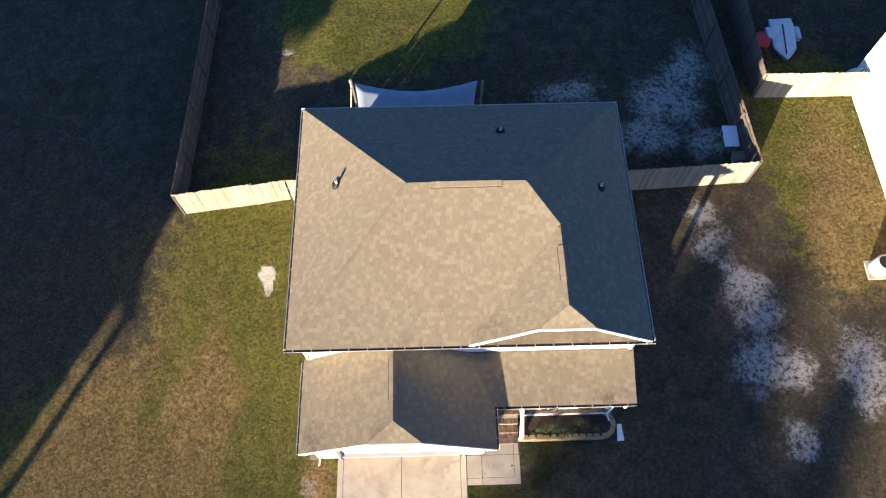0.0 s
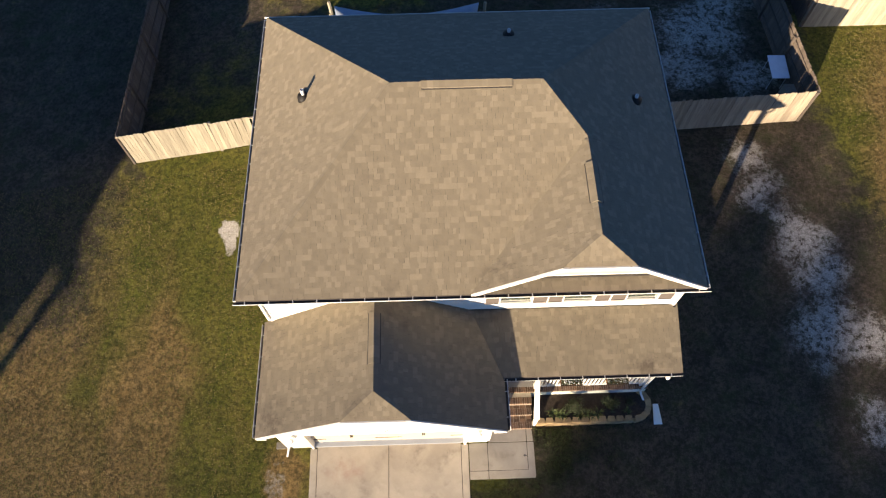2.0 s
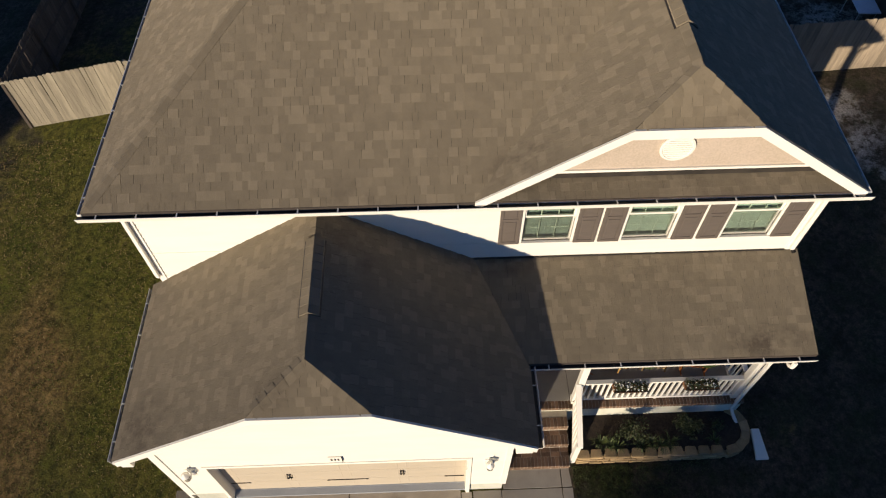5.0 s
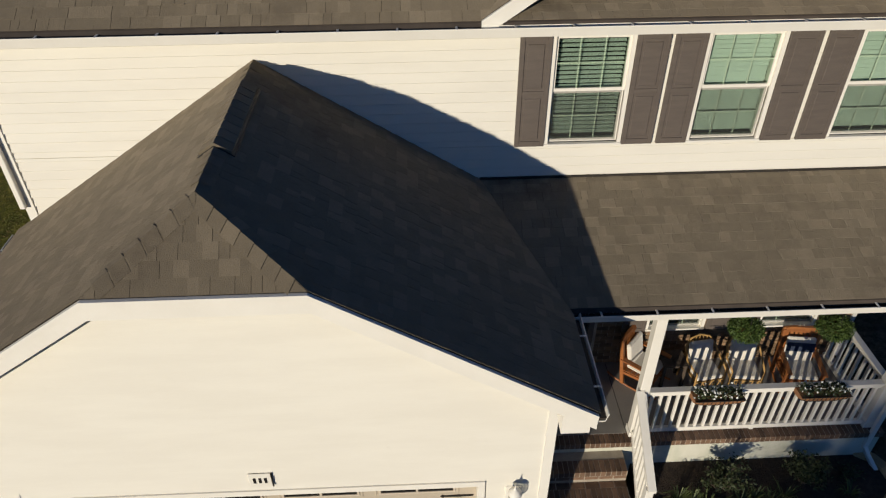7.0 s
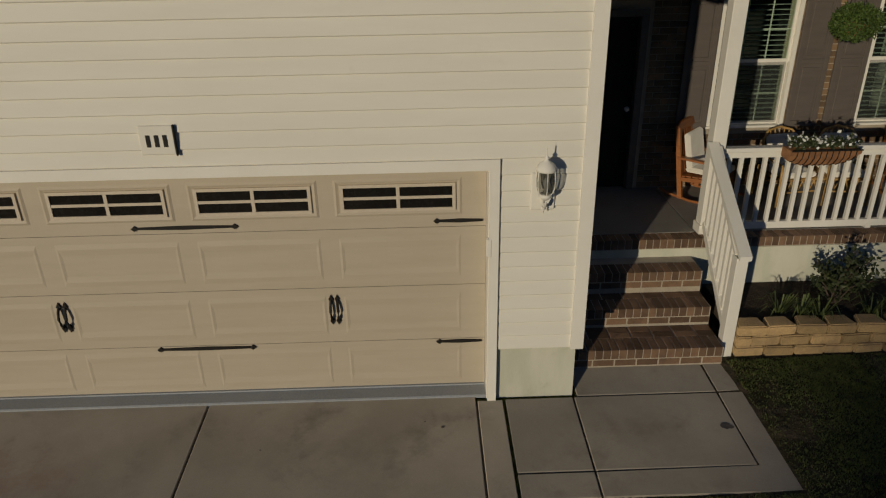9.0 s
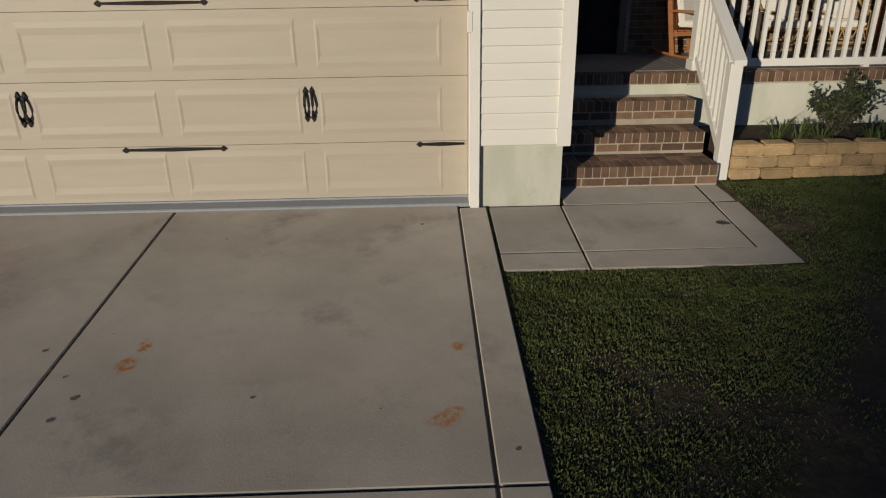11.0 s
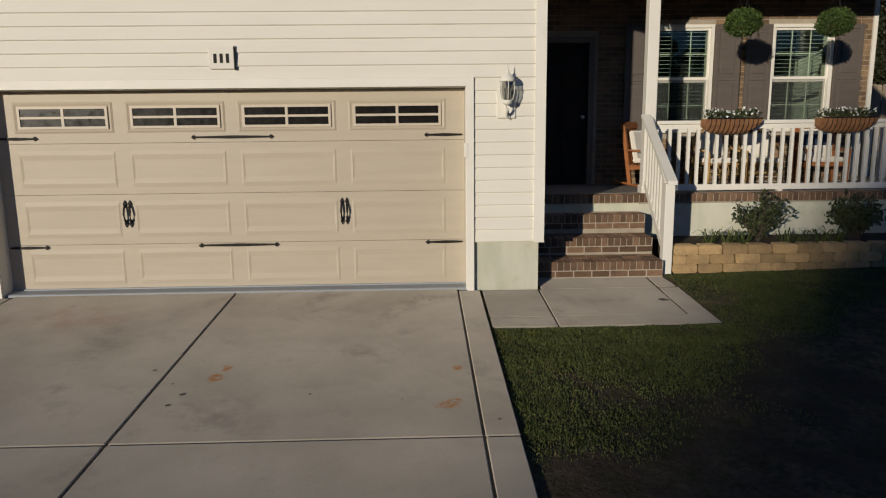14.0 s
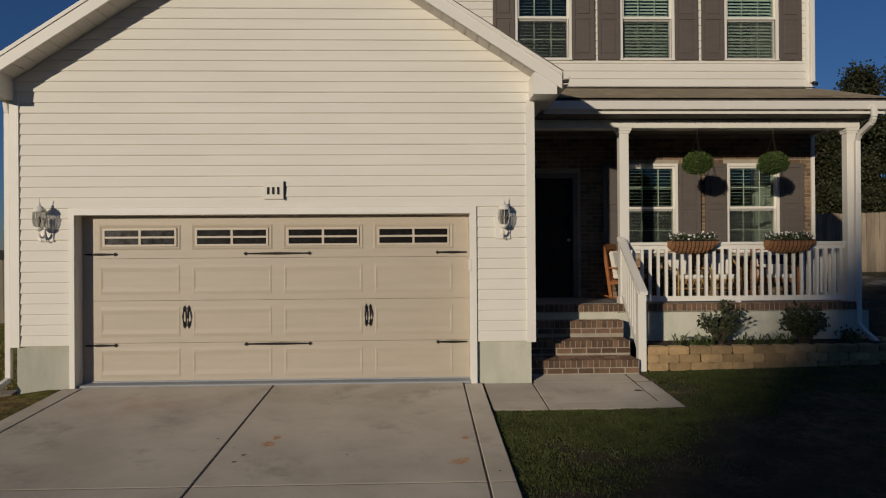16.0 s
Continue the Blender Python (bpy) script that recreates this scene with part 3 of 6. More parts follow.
def window(x0, x1, z0, z1, y, open_blind, label):
    """A double-hung window: casing, two sashes with bars, glass, blind."""
    w = part("window", boxes(((x0 - 0.045, y - 0.035, z0 - 0.03), (x0, y + 0.06, z1 + 0.045)), ((x1, y - 0.035, z0 - 0.03), (x1 + 0.045, y + 0.06, z1 + 0.045)),
                             ((x0, y - 0.035, z1), (x1, y + 0.06, z1 + 0.045))), WHITE, house, label)
    part("sill", boxes(((x0 - 0.05, y - 0.055, z0 - 0.03), (x1 + 0.05, y + 0.06, z0))), WHITE, w, bevel=0.006)
    zm = (z0 + z1) / 2
    for za, zb, yy in ((z0, zm, y + 0.025), (zm, z1, y + 0.0)):
        bm = boxes(((x0, yy, za), (x0 + 0.032, yy + 0.03, zb)), ((x1 - 0.032, yy, za), (x1, yy + 0.03, zb)),
                   ((x0 + 0.032, yy, za), (x1 - 0.032, yy + 0.03, za + 0.038)), ((x0 + 0.032, yy, zb - 0.036), (x1 - 0.032, yy + 0.03, zb)))
        part("sash", bm, WHITE, w)
        bars = bmesh.new()
        for k in (1, 2):
            xx = x0 + (x1 - x0) * k / 3
            box(bars, (xx - 0.008, yy + 0.020, za + 0.038), (xx + 0.008, yy + 0.026, zb - 0.036))
        hz = (za + zb) / 2
        box(bars, (x0 + 0.032, yy + 0.021, hz - 0.008), (x1 - 0.032, yy + 0.025, hz + 0.008))
        part("glazing_bar", bars, WHITE, w)
        pane = part("pane", boxes(((x0 + 0.028, yy + 0.014, za + 0.034), (x1 - 0.028, yy + 0.018, zb - 0.032))), GLASS, w)
        pane.visible_shadow = False
    part("insect_screen", boxes(((x0 + 0.02, y + 0.012, z0 + 0.02), (x1 - 0.02, y + 0.0135, zm))), SCREEN, w).visible_shadow = False
    zt = z1 - 0.05
    slat = to_mesh("slat", boxes(((0.03, -0.026, -0.0015), (x1 - x0 - 0.03, 0.026, 0.0015))), BLIND)
    while zt > z0 + 0.05:
        piece("blind_slat", slat, pose(x0, y + 0.11, zt, open_blind, 0, 0), w)
        zt -= 0.056
    return w


def shutter(x0, x1, z0, z1, y):
    s = part("shutter", boxes(((x0, y - 0.045, z0), (x1, y - 0.018, z1))), SHUTTER, house, bevel=0.004)
    bm = bmesh.new()
    zm = (z0 + z1) / 2
    e = 0.055
    for a, b in (((x0, z0), (x0 + e, z1)), ((x1 - e, z0), (x1, z1)), ((x0 + e, z0), (x1 - e, z0 + e * 1.3)), ((x0 + e, z1 - e * 1.3), (x1 - e, z1)), ((x0 + e, zm - e / 2), (x1 - e, zm + e / 2))):
        box(bm, (a[0], y - 0.058, a[1]), (b[0], y - 0.045, b[1]))
    part("stile", bm, SHUTTER, s, bevel=0.003)
    bm = bmesh.new()
    for za, zb in ((z0 + e * 1.3, zm - e / 2), (zm + e / 2, z1 - e * 1.3)):
        box(bm, (x0 + e + 0.03, y - 0.056, za + 0.04), (x1 - e - 0.03, y - 0.045, zb - 0.04))
    part("raised_panel", bm, SHUTTER, s, bevel=0.006)


UP = [(3.50, 4.38), (5.30, 6.15), (7.10, 7.96)]
UZ = (4.915, 6.295)
LOW = [(5.35, 6.18), (7.11, 7.94)]
LZ = (1.62, 3.075)
FRONT_DOOR = (3.56, 4.48, 0.83, 2.95)
up_holes = [(a, b, *UZ) for a, b in UP]
low_holes = [(a, b, *LZ) for a, b in LOW] + [FRONT_DOOR]

# main walls
bm = cells(bmesh.new(), MX0, MX1, 3.9, 6.60, MY0, MY0 + 0.16, up_holes)
wall_up = part("wall", bm, VINYL, house, "cream lapped vinyl siding on the upper front wall")
bm = cells(bmesh.new(), GX1 - 0.1, MX1, -0.3, 3.9, MY0, MY0 + 0.16, low_holes)
wall_low = part("wall", bm, MORTAR, house, "brown brick wall behind the porch")
wall_side = each("wall", VINYL, house, "cream vinyl siding on the side walls", ((MX0, MY0 + 0.16, -0.4), (MX0 + 0.16, MY1 - 0.16, 6.56)), ((MX1 - 0.16, MY0 + 0.16, -0.4), (MX1, MY1 - 0.16, 6.56)),
                 ((MX0, MY1 - 0.16, -0.4), (MX1, MY1, 6.56)))[0]
lap = bmesh.new()
for k in range(44):
    z = 1.0 + k * 0.127
    for x, s in ((MX0, -1), (MX1, 1)):
        prism(lap, [(x, MY0, z), (x + s * 0.016, MY0, z), (x + s * 0.002, MY0, z + 0.127)], (0, MY1 - MY0, 0))
part("siding_board", lap, VINYL, wall_side, "", kind="stuff")
courses(wall_up, MY0, 4.05, 6.52, lambda z: (MX0 + 0.08, MX1 - 0.08), [(a - 0.045, b + 0.045, UZ[0] - 0.03, UZ[1] + 0.045) for a, b in UP], VINYL)
for x in (MX0 - 0.03, MX1 - 0.09):
    part("corner_board", boxes(((x, MY0 - 0.03, 3.95), (x + 0.12, MY0 + 0.1, 6.5))), WHITE, house)
for (a, b), tilt in zip(UP, (20, 47, 47)):
    window(a, b, *UZ, MY0, tilt, "white double-hung window with lowered blind")
for a, b in ((3.08, 3.45), (4.43, 4.815), (4.87, 5.25), (6.205, 6.595), (6.66, 7.05), (8.01, 8.40)):
    shutter(a, b, UZ[0] - 0.02, UZ[1] + 0.03, MY0)
for (a, b) in LOW:
    window(a, b, *LZ, MY0 - 0.02, 2, "white double-hung porch window with open blind")
for a, b in ((4.93, 5.29), (6.24, 6.61), (6.69, 7.06), (7.995, 8.40)):
    shutter(a, b, LZ[0] - 0.02, LZ[1] + 0.04, MY0 - 0.03)
# near-black linings hold the rooms' shade in their colour, behind the glass
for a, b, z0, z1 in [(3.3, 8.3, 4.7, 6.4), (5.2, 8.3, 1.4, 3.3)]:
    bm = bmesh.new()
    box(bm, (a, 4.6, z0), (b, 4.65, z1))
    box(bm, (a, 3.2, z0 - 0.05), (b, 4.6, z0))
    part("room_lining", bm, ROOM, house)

# front door
fd = part("front_door", boxes(((3.62, 3.06, 0.85), (4.42, 3.11, 2.88))), DARK_DOOR, house, "dark front door in a frame coloured dark for the entry's shade")
# frame takes the dark shutter colour to deepen the shade of the entry
part("door_frame", boxes(((3.54, 2.95, 0.83), (3.62, 3.12, 2.96)), ((4.42, 2.95, 0.83), (4.50, 3.12, 2.96)), ((3.62, 2.95, 2.88), (4.42, 3.12, 2.96))), SHUTTER, fd)
for k in range(3):
    for xx in (3.70, 4.06):
        part("door_panel", boxes(((xx, 3.045, 0.98 + k * 0.63), (xx + 0.28, 3.06, 1.48 + k * 0.63))), DARK_DOOR, fd, bevel=0.006)
part("door_knob", lathe(bmesh.new(), [(0.012, 0), (0.03, 0.02), (0.03, 0.045), (0.01, 0.06)], 12, (4.36, 3.02, 1.80)), LEAD, fd)

# garage walls
DOOR = (-2.46, 2.46, -0.3, 2.155)
GSL = 0.64
GE = 3.828         # eave height
GRX0, GRX1 = -3.45, 3.57
GZR = GE + GSL * (GRX1 - GC)


def gable_span(z):
    if z <= 3.62:
        return GX0, GX1
    h = max((GZR - 0.10 - z) / GSL, 0.05)
    return max(GX0, GC - h), min(GX1, GC + h)


bm = cells(bmesh.new(), GX0, GX1, 0.52, 3.6, 0, 0.16, [DOOR])
prism(bm, [(GX0, 0, 3.6), (GX1, 0, 3.6), (GX1, 0, GE + GSL * (GRX1 - GX1) - 0.16), (0.95, 0, 5.30), (-0.90, 0, 5.30), (GX0, 0, GE + GSL * (GX0 - GRX0) - 0.16)], (0, 0.16, 0))
wall_gar = part("wall", bm, VINYL, house, "cream lapped vinyl siding on the garage gable")
each("wall", VINYL, house, "cream vinyl siding on the garage side", ((GX0, 0.16, 0.52), (GX0 + 0.16, MY0, 3.75)), ((GX1 - 0.16, 0.16, 0.52), (GX1, MY0, 3.75)))
courses(wall_gar, 0.0, 0.507, 5.34, gable_span, [(-2.517, 2.545, -0.3, 2.22)], VINYL)
lap = bmesh.new()
for k in range(24):
    z = 0.507 + k * 0.1311
    for x, s in ((GX0, -1), (GX1, 1)):
        prism(lap, [(x, 0, z), (x + s * 0.016, 0, z), (x + s * 0.002, 0, z + 0.1311)], (0, MY0, 0))
part("siding_board", lap, VINYL, wall_gar, "", kind="stuff")
for x in (GX0 - 0.03, GX1 - 0.08):
    part("corner_board", boxes(((x, -0.03, 0.50), (x + 0.11, 0.10, 3.60))), WHITE, house)
each("foundation", FOUND, house, "pale rendered foundation with green stains", ((GX0 + 0.02, 0.03, -0.45), (-2.46, 0.2, 0.52)), ((2.46, 0.03, -0.45), (GX1 - 0.02, 0.2, 0.52)),
     ((GX0 + 0.02, 0.2, -0.45), (GX0 + 0.2, MY0, 0.52)), ((GX1 - 0.2, 0.2, -0.45), (GX1 - 0.02, MY0, 0.52)))
# door opening: jambs, head, brick mould
each("door_jamb", WHITE, house, "", ((-2.46, 0.0, -0.01), (-2.448, 0.24, 2.155)), ((2.448, 0.0, -0.01), (2.46, 0.24, 2.155)), ((-2.448, 0.0, 2.124), (2.448, 0.24, 2.155)))
each("door_casing", WHITE, house, "", ((-2.515, -0.035, -0.02), (-2.450, -0.001, 2.215)), ((2.455, -0.035, -0.02), (2.53, -0.001, 2.215)), ((-2.450, -0.035, 2.128), (2.455, -0.001, 2.215)))

# garage door
APRON = mat("smooth_grey_threshold", (0.34, 0.36, 0.38), (0.30, 0.32, 0.34), 1.5, 0.6, 0.05, 60)
gd = part("garage_door", boxes(((-2.447, 0.21, 0.0), (2.447, 0.24, 2.123))), DOOR_TAN, house, "beige sectional garage door with black strap hinges")
SECTIONS = (0.02, 0.515, 1.052, 1.588, 2.122)
for k in range(4):
    z0, z1 = SECTIONS[k], SECTIONS[k + 1] - 0.004
    sec = part("section", boxes(((-2.446, 0.185, z0), (2.446, 0.21, z1))), DOOR_TAN, gd)
    for j in range(4):
        bm = bmesh.new()
        cx = -1.732 + j * 1.156
        w, h = 0.502, 0.195
        zc = (z0 + z1) / 2
        if k == 3:
            w, h = 0.515, 0.160
        # stamped panel moulding: one ring with a raised middle line
        rings = []
        for inset, deep, out in ((0.0, 0.0, 0.0), (0.018, 0.045, 0.0048), (0.040, 0.10, 0.0)) if k < 3 else ((0.0, 0.0, 0.0), (0.020, 0.020, 0.009), (0.044, 0.044, 0.0)):
            rings.append([bm.verts.new((cx + sx * (w - inset), 0.1848 - out, zc + sz * (h - deep))) for sx, sz in ((-1, -1), (1, -1), (1, 1), (-1, 1))])
        for p, q in zip(rings, rings[1:]):
            for i in range(4):
                bm.faces.new((p[i], p[(i + 1) % 4], q[(i + 1) % 4], q[i]))
        if k == 3:
            lite = part("door_window", boxes(((cx - 0.462, 0.168, zc - 0.116), (cx - 0.436, 0.185, zc + 0.116)), ((cx + 0.436, 0.168, zc - 0.116), (cx + 0.462, 0.185, zc + 0.116)),
                                             ((cx - 0.436, 0.168, zc - 0.116), (cx + 0.436, 0.185, zc - 0.090)), ((cx - 0.436, 0.168, zc + 0.090), (cx + 0.436, 0.185, zc + 0.116)),
                                             ((cx - 0.014, 0.170, zc - 0.090), (cx + 0.014, 0.185, zc + 0.090)), ((cx - 0.436, 0.171, zc - 0.012), (cx + 0.436, 0.185, zc + 0.012))), FRAME_TAN, gd)
            part("pane", boxes(((cx - 0.436, 0.178, zc - 0.090), (cx + 0.436, 0.184, zc + 0.090))), BLACK_GLASS, lite)
        part("panel_moulding", bm, DOOR_TAN, sec)
part("bottom_seal", boxes(((-2.446, 0.165, -0.02), (2.446, 0.23, 0.035))), APRON, gd)
part("door_threshold", prism(bmesh.new(), [(-2.446, 0.02, 0.004), (-2.446, 0.03, 0.012), (-2.446, 0.185, 0.022), (-2.446, 0.185, -0.02), (-2.446, 0.02, -0.02)], (4.892, 0, 0)), APRON, house, "smooth grey threshold under the garage door")


def strap(xa, xb, z, both_ends):
    bm = bmesh.new()
    mid = (xa + xb) / 2
    hw = 0.011
    prism(bm, [(xa, 0.172, z - hw * 0.8), (mid, 0.172, z - hw * 1.5), (xb, 0.172, z - hw * 0.8), (xb, 0.172, z + hw * 0.8), (mid, 0.172, z + hw * 1.5), (xa, 0.172, z + hw * 0.8)], (0, 0.012, 0))
    for x in ([xa, xb] if both_ends else ([xa] if xb > 2 else [xb])):
        prism(bm, [(x - 0.03, 0.170, z), (x, 0.170, z - 0.024), (x + 0.03, 0.170, z), (x, 0.170, z + 0.024)], (0, 0.014, 0))
    part("strap_hinge", bm, IRON, gd, "black iron strap hinge")


for z in (1.640, 0.487):
    strap(-2.42, -2.04, z, False)
    strap(-0.40, 0.405, z, True)
    strap(2.045, 2.42, z, False)
for x in (-1.15, 1.15):
    for s in (-1, 1):
        bm = bmesh.new()
        tube(bm, [(x + s * 0.026, 0.170, 0.74), (x + s * 0.030, 0.150, 0.78), (x + s * 0.033, 0.138, 0.84), (x + s * 0.030, 0.150, 0.90), (x + s * 0.026, 0.170, 0.94)], 0.012, 6)
        for z in (0.735, 0.945):
            prism(bm, [(x + s * 0.026 - 0.020, 0.168, z), (x + s * 0.026, 0.168, z - 0.04), (x + s * 0.026 + 0.020, 0.168, z), (x + s * 0.026, 0.168, z + 0.04)], (0, 0.016, 0))
        part("pull_handle", bm, IRON, gd, "black iron pull handle", smooth=False)
part("sensor_box", boxes(((2.43, -0.04, 1.40), (2.475, -0.018, 1.56))), WHITE, house, bevel=0.008)

# ---------------------------------------------------------------- roofs
RX0, RX1, RY0, RY1 = -3.52, 8.79, 2.545, 12.36
RIDGE_Y, RIDGE_Z, RIDGE_A, RIDGE_B = 7.15, 9.56, 0.66, 4.54
GAB_X, GAB_Z, GAB_L, GAB_BACK = 5.66, 8.78, 2.57, 5.92
CLIP_Z, CLIP_L, CLIP_R, CLIP_Y = 8.15, 4.765, 6.58, 3.10
HIP_Y = 0.22
GCZ, GCL, GCR = 5.50, -0.875, 0.95
PORCH_Y, PORCH_Z, PORCH_X1, PORCH_TOP = 1.09, 3.83, 8.73, 4.41
main_planes = [
    [(RX0, RY0, EAVE), (GAB_L, RY0, EAVE), (GAB_X, GAB_BACK, GAB_Z), (RIDGE_B, RIDGE_Y, RIDGE_Z), (RIDGE_A, RIDGE_Y, RIDGE_Z)],
    [(RX1, RY1, EAVE), (RX0, RY1, EAVE), (RIDGE_A, RIDGE_Y, RIDGE_Z), (RIDGE_B, RIDGE_Y, RIDGE_Z)],
    [(RX0, RY1, EAVE), (RX0, RY0, EAVE), (RIDGE_A, RIDGE_Y, RIDGE_Z)],
    [(RX1, GAB_BACK, EAVE), (RX1, RY1, EAVE), (RIDGE_B, RIDGE_Y, RIDGE_Z), (GAB_X, GAB_BACK, GAB_Z)],
    [(RX1, RY0, EAVE), (RX1, GAB_BACK, EAVE), (GAB_X, GAB_BACK, GAB_Z), (GAB_X, CLIP_Y, GAB_Z), (CLIP_R, RY0, CLIP_Z)],
    [(GAB_L, RY0, EAVE), (CLIP_L, RY0, CLIP_Z), (GAB_X, CLIP_Y, GAB_Z), (GAB_X, GAB_BACK, GAB_Z)],
    [(CLIP_L, RY0, CLIP_Z), (CLIP_R, RY0, CLIP_Z), (GAB_X, CLIP_Y, GAB_Z)],
]
gzr = GE + GSL * (GRX1 - GC)
gsl_l = (gzr - GE) / (GC - GRX0)
vx = GRX1 - (PORCH_TOP - GE) / GSL
garage_planes = [
    [(GRX0, MY0, GE), (GRX0, -0.40, GE), (GCL, -0.40, GCZ), (GC, HIP_Y, gzr), (GC, MY0, gzr)],
    [(GRX1, -0.40, GE), (GRX1, 1.0, GE), (vx, MY0, PORCH_TOP), (GC, MY0, gzr), (GC, HIP_Y, gzr), (GCR, -0.40, GCZ)],
    [(GCL, -0.40, GCZ), (GCR, -0.40, GCZ), (GC, HIP_Y, gzr)],
]
porch_plane = [(GRX1 - 0.03, PORCH_Y, PORCH_Z), (PORCH_X1, PORCH_Y, PORCH_Z), (PORCH_X1, MY0, PORCH_TOP), (vx, MY0, PORCH_TOP)]
skirt_plane = [(GAB_L + 0.25, RY0, EAVE), (RX1 - 0.1, RY0, EAVE), (RX1 - 0.1, MY0 - 0.02, EAVE + 0.10), (GAB_L + 0.25, MY0 - 0.02, EAVE + 0.10)]


def clip_poly(poly, keep):
    out = []
    for i, p in enumerate(poly):
        q = poly[(i + 1) % len(poly)]
        dp, dq = keep(p), keep(q)
        if dp >= 0:
            out.append(p)
        if (dp > 0 > dq) or (dp < 0 < dq):
            k = dp / (dp - dq)
            out.append((p[0] + (q[0] - p[0]) * k, p[1] + (q[1] - p[1]) * k))
    return out


def shingles(poly3, rng, exposure=0.145):
    """Tabs of one roof plane, each a list of vertices and faces."""
    pts = [Vector(p) for p in poly3]
    n = Vector((0, 0, 0))
    for i in range(len(pts)):
        n += pts[i].cross(pts[(i + 1) % len(pts)])
    n.normalize()
    if n.z < 0:
        n = -n
    v = (Vector((0, 0, 1)) - n * n.z).normalized()
    u = v.cross(n)
    o = pts[0]
    flat = [((p - o).dot(u), (p - o).dot(v)) for p in pts]
    area = sum(flat[i][0] * flat[(i + 1) % len(flat)][1] - flat[(i + 1) % len(flat)][0] * flat[i][1] for i in range(len(flat)))
    if area < 0:
        flat = flat[::-1]
    edges = [(flat[i], flat[(i + 1) % len(flat)]) for i in range(len(flat))]
    us, vs = [p[0] for p in flat], [p[1] for p in flat]
    tabs = []
    row = min(vs)
    while row < max(vs):
        a = min(us) - rng.uniform(0, 0.3)
        while a < max(us):
            w = rng.choice((0.09, 0.11, 0.13, 0.15, 0.17, 0.20))
            slot = 0.004 if rng.random() < 0.5 else 0.0
            poly = [(a + slot, row), (a + w, row), (a + w, row + exposure), (a + slot, row + exposure)]
            for (p, q) in edges:
                poly = clip_poly(poly, lambda s, p=p, q=q: (q[0] - p[0]) * (s[1] - p[1]) - (q[1] - p[1]) * (s[0] - p[0]))
                if len(poly) < 3:
                    break
            a += w
            if len(poly) < 3:
                continue
            ar = abs(sum(poly[i][0] * poly[(i + 1) % len(poly)][1] - poly[(i + 1) % len(poly)][0] * poly[i][1] for i in range(len(poly)))) / 2
            if ar < 0.0004:
                continue
            lift = rng.choice((0.0008, 0.001, 0.0015, 0.0025))
            top = [o + u * s + v * r + n * (0.0035 + lift * (1 - (r - row) / exposure)) for s, r in poly]
            low = [o + u * s + v * r + n * 0.001 for s, r in poly]
            k = len(poly)
            tabs.append((top + low, [tuple(range(k))] + [(i, i + k, (i + 1) % k + k, (i + 1) % k) for i in range(k)]))
        row += exposure
    return tabs


def joined(name, tabs, material, parent, label=""):
    verts, faces = [], []
    for vv, ff in tabs:
        k = len(verts)
        verts += [tuple(p) for p in vv]
        faces += [tuple(i + k for i in f) for f in ff]
    return raw(name, verts, faces, material, parent, label, "stuff")


def deck(name, planes, parent, label, thick=0.09):
    bm = bmesh.new()
    for p in planes:
        prism(bm, [(x, y, z - 0.022) for x, y, z in p], (0, 0, 0.022 - thick))
    return part(name, bm, DECK, parent, label)


roof_main = deck("roof", main_planes, house, "hipped main roof of weathered brown shingles")
roof_gar = deck("roof", garage_planes, house, "clipped garage gable roof of brown shingles")
roof_porch = deck("roof", [porch_plane], house, "low shingled porch roof")
roof_skirt = deck("roof", [skirt_plane], house, "narrow shingled skirt under the gable", 0.05)
srng = random.Random(11)
joined("shingle", [t for p in main_planes for t in shingles(p, srng)], SHINGLE, roof_main)
joined("shingle", [t for p in garage_planes[:2] for t in shingles(p, srng)], SHINGLE, roof_gar)
joined("shingle", shingles(skirt_plane, srng), SHINGLE, roof_skirt)


def roof_point(x, y):
    """Height of the main roof at a place."""
    f = EAVE + (RIDGE_Z - EAVE) * (y - RY0) / (RIDGE_Y - RY0)
    b = EAVE + (RIDGE_Z - EAVE) * (RY1 - y) / (RY1 - RIDGE_Y)
    l = EAVE + (RIDGE_Z - EAVE) * (x - RX0) / (RIDGE_A - RX0)
    r = EAVE + (RIDGE_Z - EAVE) * (RX1 - x) / (RX1 - RIDGE_B)
    gl = EAVE + (GAB_Z - EAVE) * (x - GAB_L) / (GAB_X - GAB_L)
    gr = EAVE + (GAB_Z - EAVE) * (RX1 - x) / (RX1 - GAB_X)
    c = CLIP_Z + (GAB_Z - CLIP_Z) * (y - RY0) / (CLIP_Y - RY0)
    return max(min(f, b, l, r), min(gl, gr, c) if y < GAB_BACK + 0.1 else 0)


def garage_point(x, y):
    """Height of the garage roof at a place."""
    l = GE + (gzr - GE) * (x - GRX0) / (GC - GRX0)
    r = GE + (gzr - GE) * (GRX1 - x) / (GRX1 - GC)
    c = GCZ + (gzr - GCZ) * (y + 0.40) / (HIP_Y + 0.40)
    return min(l, r, c)


